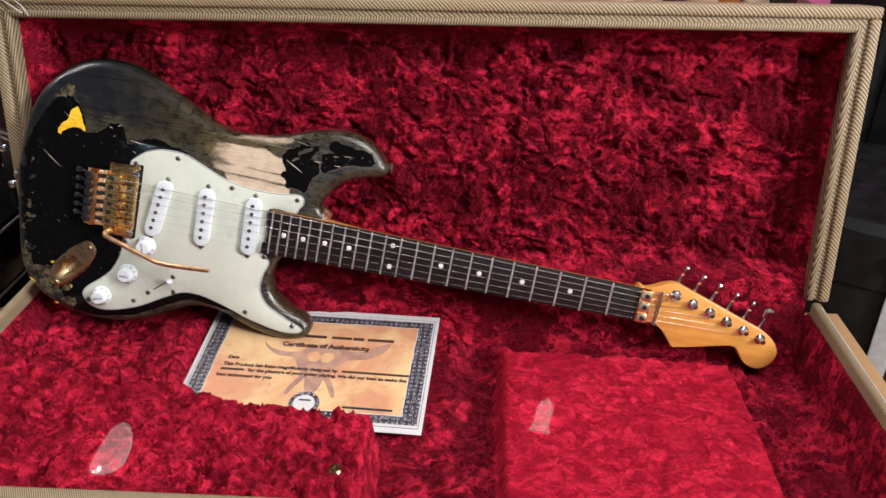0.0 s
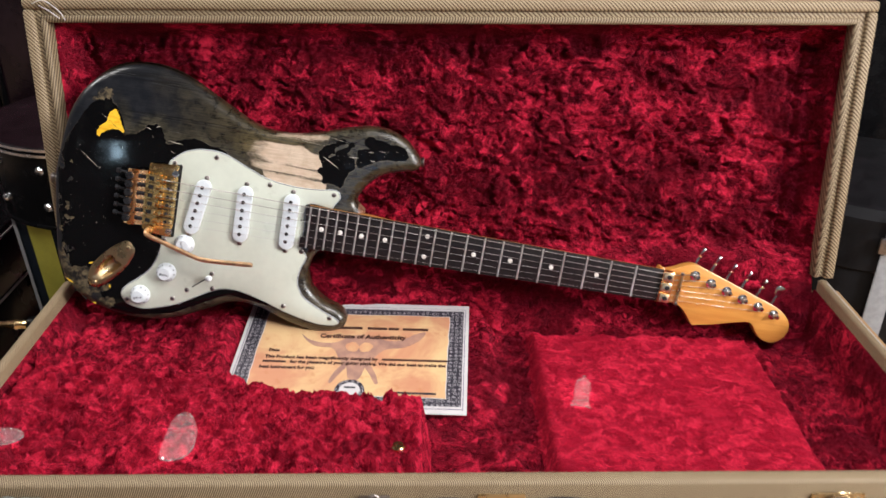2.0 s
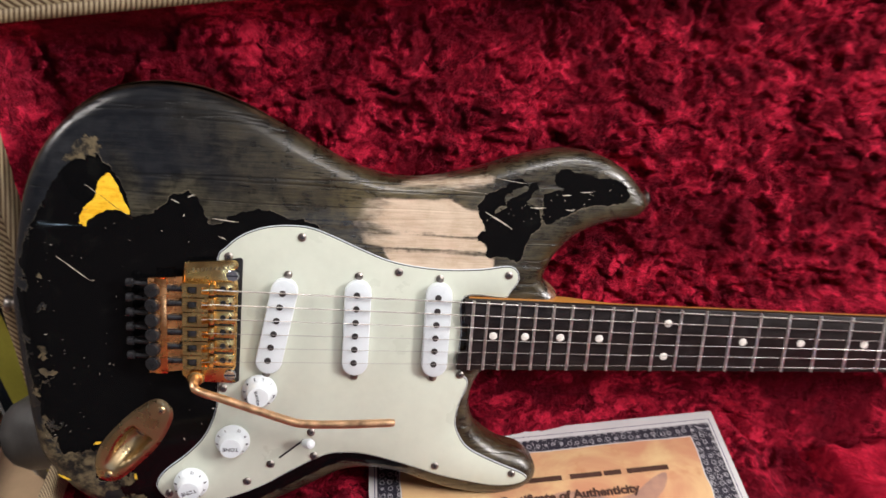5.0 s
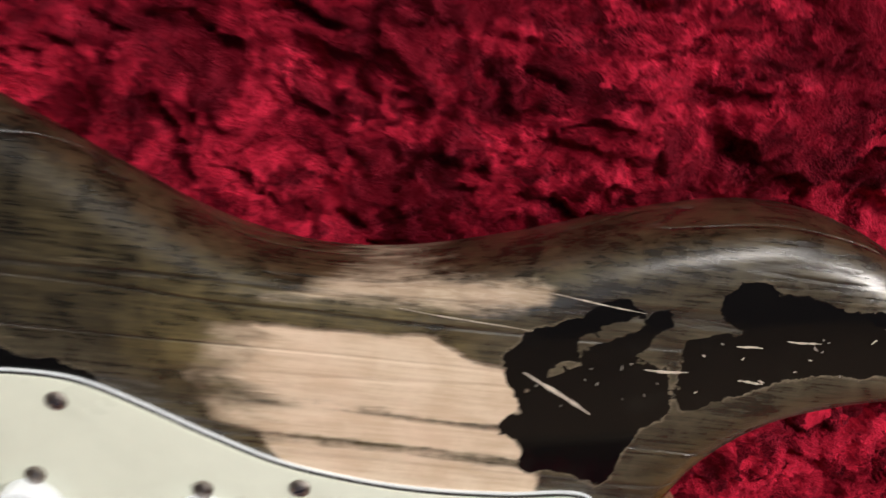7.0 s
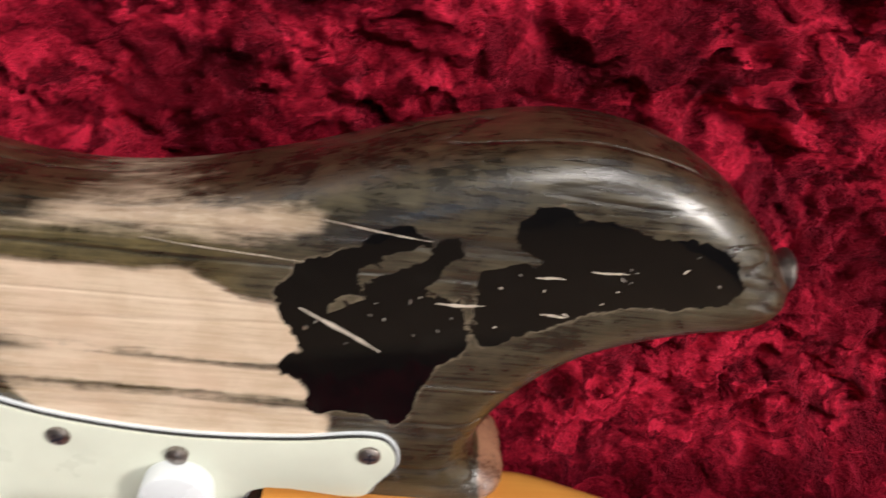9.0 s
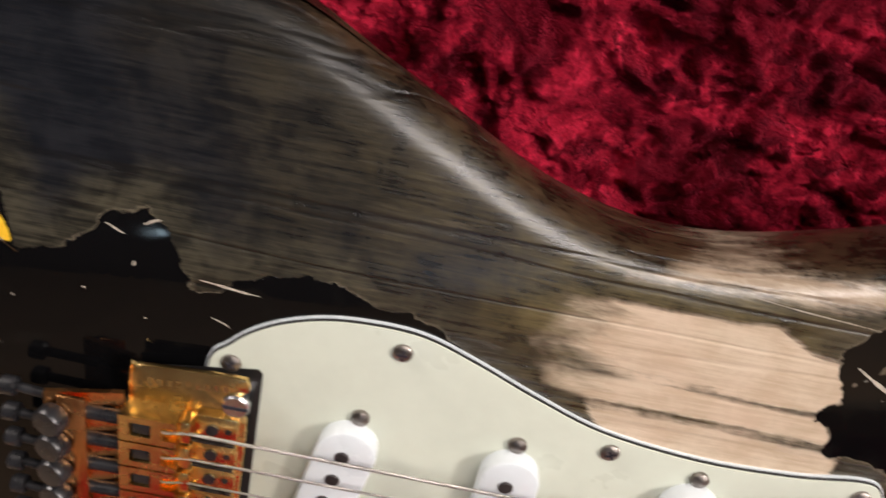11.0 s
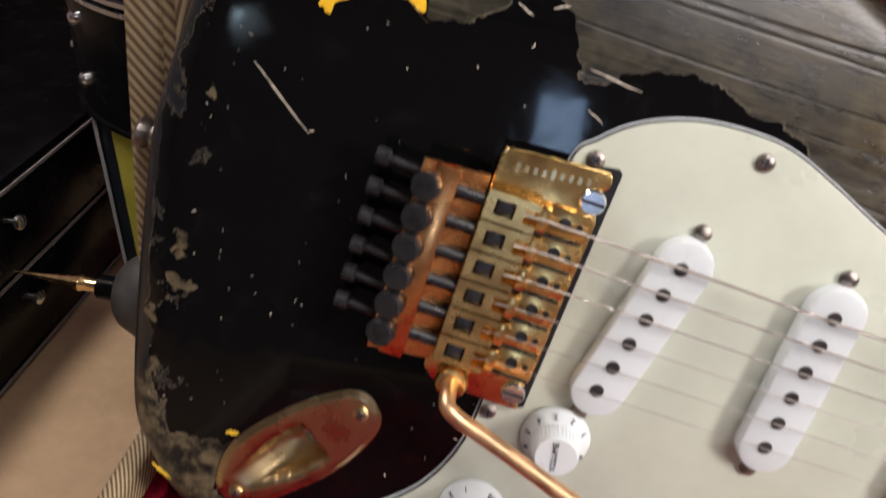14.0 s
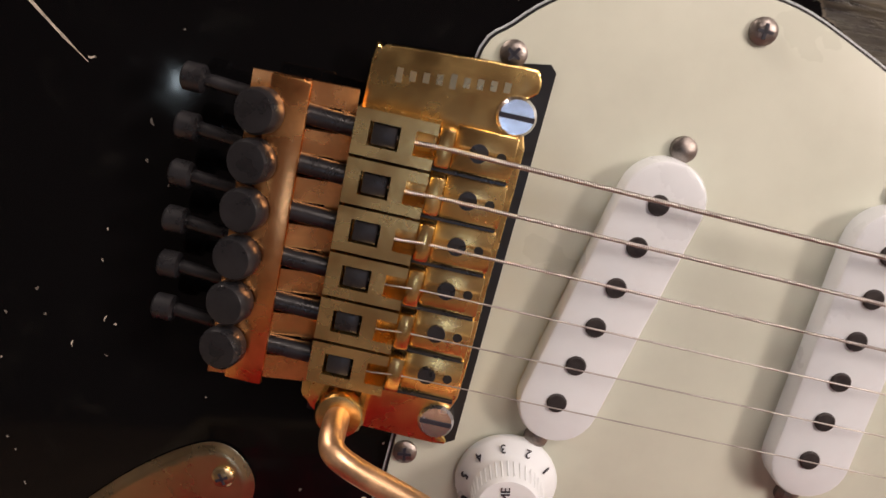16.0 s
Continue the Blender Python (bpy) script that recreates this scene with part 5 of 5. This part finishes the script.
def prints():
    n = Nodes("border_print")
    cell = n.t.nodes.new("ShaderNodeTexVoronoi")
    cell.inputs["Scale"].default_value, cell.inputs["Randomness"].default_value = 1.0, 0.25
    n.link(n.mapped((150, 150, 0)), cell.inputs["Vector"])
    ring = n.span(n.math("ABSOLUTE", n.math("SUBTRACT", cell.outputs["Distance"], 0.27)), 0.03, 0.07, 1.0, 0.0)
    scroll = n.span(n.noise(300, 2, 0.5, 2.5), 0.60, 0.66)
    n.put(Base_Color=n.mix(n.math("MAXIMUM", n.math("MULTIPLY", ring, 0.8), scroll), (0.016, 0.014, 0.026), (0.46, 0.44, 0.46)), Roughness=0.5)
    n = Nodes("parchment")
    a, b = n.noise(13, 5, 0.6, 0.8), n.noise(60, 4)
    c = n.mix(n.span(a, 0.35, 0.68), (0.58, 0.27, 0.15), (0.72, 0.50, 0.25))
    n.put(Base_Color=n.mix(n.span(b, 0.55, 0.75, 0.0, 0.5), c, (0.50, 0.18, 0.07)), Roughness=0.5)
    n = Nodes("parchment_dark")
    a = n.noise(40, 5)
    n.put(Base_Color=n.mix(n.span(a, 0.3, 0.7), (0.30, 0.17, 0.14), (0.50, 0.28, 0.19)), Roughness=0.5)
    n = Nodes("clear_plastic")
    n.put(Base_Color=(0.96, 0.90, 0.90), Roughness=0.08, Transmission_Weight=0.95, IOR=1.42)
    n.bump(n.noise(40, 2), 0.04, 0.001)


prints()
certificate()


def plastic_piece(name, label, loop, at, thick=0.0014):
    t = thing(name, label, "plastic piece", at=at)
    part("panel", plate([p * MM for p in spline(loop, 4)], 0, thick, 0.0004), "clear_plastic", t).visible_shadow = False
    return t


TRUSS = [(-12, -28), (-6, -27), (0, -28), (6, -27), (12, -28), (9, -16), (9.5, 8), (7, 20), (3, 23), (2, 28), (-2, 28), (-3, 23), (-7, 20), (-9.5, 8), (-9, -16)]
plastic_piece("plastic_tag", "clear bell-shaped plastic cover lying on red velvet", TRUSS, pose(0.6775, -0.184, 0.6505, 3, 0, -14))
LEAF = [(-12, -33), (9, -34), (18, -20), (16, 6), (6, 28), (-4, 34), (-13, 24), (-15, -2)]
plastic_piece("plastic_scraper", "clear plastic blade with a rounded end on the velvet flap", LEAF, pose(0.2375, -0.301, 0.6865, 3, -2, 0))
OVAL = [(27 * math.cos(a), 13 * math.sin(a)) for a in np.linspace(0, 2 * math.pi, 13)[:-1]]
plastic_piece("plastic_oval", "small oval translucent plastic plate on the velvet flap", OVAL, pose(0.0500, -0.302, 0.6860, 3, 0, 2))
sn = thing("snap_fastener", "small round brass snap button on the velvet flap", "snap button", at=pose(0.4630, -0.3130, 0.6800))
part("button", lathe(bmesh.new(), [(0.0055, -0.004), (0.0068, 0.001), (0.0055, 0.0026), (0.0030, 0.0022), (0.0012, 0.0030)]), "brass_metal", sn)

FRONT = Y0
simple("aged_steel", (0.40, 0.45, 0.45), 0.36, 1.0, 0.35, 120, 0.2)
simple("tan_leather", (0.36, 0.20, 0.15), 0.5, 0.0, 0.2, 150, 0.3)


def latch(x, wide, metal):
    m = Matrix.Translation((x, FRONT, 0.060)) @ pose(0, 0, 0, 90, 0, 0)
    bm = slab((0, 0, 0.0012), (wide, 0.042, 0.0024), 0.001, m)
    l = part("latch", bm, metal, case, "worn metal drawbolt latch")
    part("hasp", box(bmesh.new(), (0, 0.004, 0.0058), (wide * 0.42, 0.030, 0.0062), 0.002, m), "dull_steel", l)
    part("hook", tube(bmesh.new(), [m @ Vector(p) for p in spline([(-wide * 0.2, -0.004, 0.006), (-wide * 0.2, 0.022, 0.009), (0, 0.029, 0.009), (wide * 0.2, 0.022, 0.009), (wide * 0.2, -0.004, 0.006)], 5, False)], 0.0016, 8), metal, l)
    for sx in (-1, 1):
        for sy in (-1, 1):
            part("rivet", lathe(bmesh.new(), [(0.0028, 0.0020), (0.0024, 0.0034), (0.0008, 0.0038)], m @ Matrix.Translation((sx * wide * 0.38, sy * 0.014, 0)), 12), "chrome_metal", l)


for x, wide, mt in ((0.1020, 0.052, "aged_steel"), (0.4430, 0.030, "dull_steel"), (0.8880, 0.052, "old_gold")):
    latch(x, wide, mt)
# handle: two dark oval mounts, each with a leather tab, and the grip hanging between them
handle = part("handle", tube(bmesh.new(), spline([(0.513, FRONT - 0.007, 0.030), (0.520, FRONT - 0.012, 0.018), (0.545, FRONT - 0.015, 0.011), (0.591, FRONT - 0.015, 0.011), (0.616, FRONT - 0.012, 0.018), (0.623, FRONT - 0.007, 0.030)], 6, False), 0.0062, 12), "tan_leather", case, "tan leather carrying handle")
for x in (0.513, 0.623):
    m = Matrix.Translation((x, FRONT - 0.0002, 0.068)) @ pose(0, 0, 0, 90, 0, 0)
    bm = plate([(0.032 * math.cos(a), 0.0095 * math.sin(a)) for a in np.linspace(0, 2 * math.pi, 25)[:-1]], 0.0, 0.003, 0.001)
    bmesh.ops.transform(bm, matrix=m, verts=bm.verts)
    part("mount_plate", bm, "pole_steel", handle, "dark oval metal mount")
    part("tab", slab((x, FRONT - 0.0055, 0.047), (0.019, 0.005, 0.038), 0.002), "tan_leather", handle, "folded leather tab")
part("plate", slab((0.5640, FRONT - 0.001, 0.074), (0.046, 0.0024, 0.016), 0.001), "old_gold", case, "small metal name plate")
for x in (X0 + 0.0245, X1 - 0.0245):
    part("corner_patch", slab((x, FRONT - 0.0008, 0.047), (0.048, 0.003, 0.088), 0.001), "bench_wood", case, "brown leather corner patch")

# loose threads at the lid's frayed corner
for k, pts in enumerate((((0.012, 0.358, 0.001), (0.030, 0.362, 0.010), (0.046, 0.350, 0.008), (0.050, 0.338, 0.002)), ((0.020, 0.356, 0.002), (0.036, 0.350, 0.012), (0.044, 0.341, 0.004)))):
    part("loose_thread", tube(bmesh.new(), spline(pts, 6, False), 0.0007, 6), "paper_white", lid)

# white stitching along the rim of the lower half
st = bmesh.new()
for k in range(62):
    y = Y0 + 0.006 + 0.006 * k
    rod(st, (X1 - 0.0042, y, RIM - CASE + 0.0002), (X1 - 0.0042, y + 0.0036, RIM - CASE + 0.0002), 0.0007, seg=6)
part("stitching", st, "paper_white", case, "row of white stitches along the rim")


# ---- things round the case ----
def drum():
    d = thing("drum", "large black drum with chrome hoops and striped lower shell", "drum", at=pose(-0.290, 0.900, 0.0))
    part("shell", lathe(bmesh.new(), [(0.243, 0.452), (0.250, 0.456), (0.250, 0.632), (0.244, 0.636)], None, 72), "black_gloss", d)
    part("head", lathe(bmesh.new(), [(0.2495, 0.634), (0.2500, 0.646), (0.2400, 0.6485), (0.06, 0.6490)], None, 72), "maroon_head", d, "dark glossy maroon drum head")
    part("lower_shell", lathe(bmesh.new(), [(0.220, 0.0), (0.226, 0.01), (0.236, 0.30), (0.243, 0.455)], None, 72), "navy_shell", d, "dark navy lower shell")
    for z, mt in ((0.458, "black_gloss"), (0.627, "chrome_metal"), (0.640, "chrome_metal")):
        part("hoop", lathe(bmesh.new(), [(0.2500, z - 0.0040), (0.2550, z - 0.0030), (0.2550, z + 0.0030), (0.2500, z + 0.0040)], None, 72), mt, d)
    for k in range(12):
        a = math.radians(-101 + 30 * k)
        for z in (0.508, 0.594):
            m = Matrix.Translation((0.249 * math.cos(a), 0.249 * math.sin(a), z)) @ pose(0, 0, 0, 0, 90, math.degrees(a))
            part("lug", lathe(bmesh.new(), [(0.0100, 0.0), (0.0100, 0.006), (0.0068, 0.010), (0.003, 0.0105)], m, 18), "chrome_metal", d)

    def stave(a0, a1):
        def at(u, v):
            a = math.radians(-90 + a0 + (a1 - a0) * u)
            z = 0.012 + 0.436 * v
            r = 0.2260 + 0.0172 * v + 0.0015
            return (r * math.cos(a), r * math.sin(a), z)
        return sheet(8, 6, at)

    for a0, a1, mt, lb in ((-53, -44, "grey_strap", "grey painted stripe"), (-31.6, -14.6, "olive_panel", "olive green painted stripe"), (7.2, 11.5, "grey_strap", "grey painted stripe"), (25.5, 38, "brown_stripe", "dull brown painted stripe")):
        part("stripe", stave(a0, a1), mt, d, lb)
    return d


simple("maroon_head", (0.012, 0.006, 0.008), 0.22, 0.0, 0.4, 7, 0.15, Specular_IOR_Level=0.25)
simple("navy_shell", (0.010, 0.015, 0.022), 0.4, 0.0, 0.3, 20, Specular_IOR_Level=0.3)
simple("brown_stripe", (0.10, 0.07, 0.03), 0.5, 0.0, 0.2, 20)
drum()


def glass_cabinet():
    c = thing("glass_cabinet", "tall dark cabinet with glossy doors by the pink wall", "cabinet", at=pose(-1.125, 1.79, 0))
    part("body", slab((0, 0, 1.0), (1.08, 0.20, 2.0), 0.004), "black_matt", c)
    for k in range(3):
        x = -0.36 + 0.36 * k
        dr = part("door", slab((x, -0.108, 1.0), (0.35, 0.016, 1.96), 0.003), "maroon_head", c, "dark glossy door")
        for sx in (-1, 1):
            part("stile", slab((x + sx * 0.162, -0.119, 1.0), (0.022, 0.008, 1.94), 0.002), "black_gloss", dr)
    return c


glass_cabinet()


def motor():
    m = thing("bench_motor", "dark grey bench polishing motor with a brass taper spindle", "motor", at=pose(-0.262, 0.590, 0))
    h = 0.246
    part("housing", lathe(bmesh.new(), [(0.042, -0.112), (0.052, -0.102), (0.063, -0.078), (0.066, -0.02), (0.066, 0.10), (0.060, 0.122), (0.04, 0.132)], Matrix.Translation((0, 0, h)) @ pose(0, 0, 0, 0, 90, 0), 40), "motor_grey", m)
    part("foot", slab((0.0, 0, 0.095), (0.115, 0.10, 0.16), 0.012), "motor_grey", m)
    part("base", slab((0.0, 0, 0.026), (0.165, 0.15, 0.052), 0.008), "motor_grey", m)
    part("collar", rod(bmesh.new(), (-0.108, 0, h), (-0.150, 0, h), 0.018), "black_gloss", m)
    part("spindle", lathe(bmesh.new(), [(0.0100, 0.0), (0.0100, 0.030), (0.0125, 0.034), (0.0090, 0.048), (0.001, 0.135)], Matrix.Translation((-0.146, 0, h)) @ pose(0, 0, 0, 0, -90, 0), 20), "brass_metal", m, "brass taper spindle")

    def at(u, v):
        # printed label, bent to the housing
        a = math.radians(192 - 74 * v)
        return (-0.008 + 0.058 * u, 0.0668 * math.cos(a), h + 0.0668 * math.sin(a))

    lb = part("type_label", sheet(4, 10, at), "paper_label", m, "white printed type label")
    for k, (f, wd) in enumerate(((128, 0.044), (140, 0.036), (183, 0.046))):
        a = math.radians(f)
        part("label_bar", slab((0.022, 0.0672 * math.cos(a), h + 0.0672 * math.sin(a)), (wd, 0.0012, 0.0035), 0), "motor_grey", lb, smooth=False)
    return m


motor()


simple("trim_grey", (0.22, 0.20, 0.19), 0.45, 0.3, 0.2, 60)


def drawer_cabinet():
    c = thing("drawer_cabinet", "low glossy black cabinet with drawers and round steel knobs", "cabinet", at=pose(-0.86, 0.80, 0))
    part("body", slab((0, 0, 0.165), (0.50, 1.40, 0.33), 0.006), "black_gloss", c)
    for z in (0.322, 0.176, 0.020):
        part("edge_trim", slab((0.2645, 0, z), (0.004, 1.37, 0.006), 0.001), "trim_grey", c, "thin grey metal edge strip")
    for k in range(2):
        d = part("drawer", slab((0.256, 0, 0.100 + 0.150 * k), (0.014, 1.36, 0.138), 0.004), "black_gloss", c)
        for y in (-0.42, -0.13, 0.40):
            part("knob", lathe(bmesh.new(), [(0.006, 0), (0.006, 0.012), (0.012, 0.016), (0.012, 0.022), (0.006, 0.026)], Matrix.Translation((0.262, y, 0.128 + 0.146 * k)) @ pose(0, 0, 0, 0, 90, 0), 18), "chrome_metal", d)
    return c


drawer_cabinet()


def tan_box():
    b = thing("tan_box", "plain tan board box standing beside the case", "box", at=pose(1.0765, -0.18, 0))
    part("body", slab((0, 0, 0.315), (0.055, 0.50, 0.63), 0.002), "tan_board", b)
    part("top_board", slab((0, 0, 0.634), (0.058, 0.504, 0.008), 0.002), "tan_board", b)
    return b


tan_box()


def round_case():
    c = thing("round_drum_case", "round black drum case with a grey strap buckled over it", "drum case", at=pose(1.34, 0.46, 0.0))
    part("body", lathe(bmesh.new(), [(0.20, 0.0), (0.21, 0.01), (0.21, 0.56), (0.215, 0.565), (0.215, 0.66), (0.20, 0.675)], None, 56), "black_matt", c)
    part("lid_top", lathe(bmesh.new(), [(0.20, 0.674), (0.10, 0.682), (0.02, 0.684)], None, 56), "black_matt", c)
    a = math.radians(-104)
    pts = [(0.2165 * math.cos(a), 0.2165 * math.sin(a), z) for z in (0.10, 0.66)]
    st = bmesh.new()
    box(st, (0, 0, 0.33), (0.034, 0.004, 0.66), 0.001, Matrix.Translation((0.219 * math.cos(a), 0.219 * math.sin(a), 0.015)) @ pose(0, 0, 0, 0, 0, math.degrees(a) + 90))
    part("strap", st, "grey_strap", c, "grey webbing strap")
    part("buckle", slab((0, 0, 0), (0.050, 0.008, 0.030), 0.003, Matrix.Translation((0.222 * math.cos(a), 0.222 * math.sin(a), 0.62)) @ pose(0, 0, 0, 0, 0, math.degrees(a) + 90)), "dull_steel", c, "steel strap buckle")
    return c


round_case()


def tall_case():
    c = thing("upright_case", "tall black upright instrument case with rounded corners", "case", at=pose(1.60, 0.86, 0))
    part("body", slab((0, 0, 0.60), (0.46, 0.30, 1.18), 0.04), "black_matt", c)
    part("rim", slab((0, -0.152, 0.60), (0.40, 0.010, 1.10), 0.004), "black_gloss", c)
    for x in (-0.16, 0.16):
        part("foot", lathe(bmesh.new(), [(0.022, 0.0), (0.022, 0.012), (0.018, 0.016)], Matrix.Translation((x, 0, 0)), 18), "black_gloss", c)
    return c


tall_case()


def shelf():
    s = thing("wall_shelf", "wooden wall shelf behind the open lid", "shelf", at=pose(0.70, 1.05, 0.868))
    part("board", slab((0, 0, -0.012), (1.34, 0.24, 0.024), 0.003), "bench_wood", s)
    for x in (-0.64, 0.64):
        part("side_panel", slab((x, 0, -0.446), (0.03, 0.24, 0.844), 0.003), "bench_wood", s)
    return s


shelf()
simple("amber_glass", (0.32, 0.10, 0.02), 0.12, 0.0, 0.1, 30)
simple("bottle_white", (0.38, 0.25, 0.17), 0.35, 0.0, 0.08, 30)
simple("bottle_dark", (0.05, 0.03, 0.03), 0.25, 0.0, 0.2, 30)
BOTTLE = [(0.030, 0.0), (0.034, 0.004), (0.034, 0.075), (0.026, 0.092), (0.013, 0.104), (0.013, 0.122)]


def bottle(material, label, x, y, s):
    b = thing("bottle", label, "bottle", "bottles on the shelf", at=pose(x, y, 0.868))
    part("body", lathe(bmesh.new(), [(r * s, z * s) for r, z in BOTTLE], None, 24), material, b)
    part("cap", lathe(bmesh.new(), [(0.0155 * s, 0.118 * s), (0.016 * s, 0.120 * s), (0.016 * s, 0.140 * s), (0.013 * s, 0.143 * s)], None, 20), "bottle_white" if material != "bottle_white" else "black_gloss", b)
    return b


simple("bottle_cream", (0.60, 0.48, 0.36), 0.4, 0.0, 0.08, 30)
simple("bottle_pink", (0.55, 0.30, 0.30), 0.35, 0.0, 0.08, 30)
simple("bottle_purple", (0.20, 0.06, 0.22), 0.3, 0.0, 0.08, 30)
LOOKS = {"glass_clear": "small clear glass jar on the shelf", "bottle_dark": "dark glass bottle on the shelf", "amber_glass": "amber glass bottle on the shelf", "bottle_white": "tan plastic bottle on the shelf",
         "bottle_cream": "cream plastic bottle on the shelf", "bottle_pink": "dull pink plastic bottle on the shelf", "bottle_purple": "purple plastic bottle on the shelf"}
ROW_ON_SHELF = ("glass_clear bottle_dark bottle_dark bottle_white bottle_cream amber_glass bottle_dark bottle_cream bottle_white bottle_pink bottle_dark glass_clear bottle_purple bottle_cream bottle_white bottle_dark "
                "bottle_white amber_glass bottle_cream bottle_dark").split()
for k, mt in enumerate(ROW_ON_SHELF):
    bottle(mt, LOOKS[mt], 0.085 if k == 0 else 0.110 + 0.062 * k, 1.03 + 0.02 * (k % 2), 0.55 if k == 0 else 0.86 + 0.12 * ((k * 5) % 3))


def gig_bag():
    b = thing("gig_bag", "dark maroon padded bag standing behind the drum", "bag", at=pose(0, 1.26, 0))
    loop = [p for p in spline([(-0.42, 0.0), (-0.41, 0.30), (-0.395, 0.60), (-0.337, 0.69), (-0.250, 0.82), (-0.18, 0.838), (0.1, 0.840), (0.30, 0.82), (0.40, 0.60), (0.42, 0.0)], 4)]
    bm = plate(loop, -0.06, 0.06, 0.03)
    bmesh.ops.transform(bm, matrix=pose(0, 0, 0, 90, 0, 0), verts=bm.verts)
    part("body", bm, "dark_cloth", b)
    part("zip", tube(bmesh.new(), spline([(-0.400, -0.035, 0.58), (-0.345, -0.035, 0.678), (-0.257, -0.035, 0.808), (-0.18, -0.035, 0.826)], 5, False), 0.004, 8), "black_matt", b, "black zip along the bag's edge")
    return b


gig_bag()
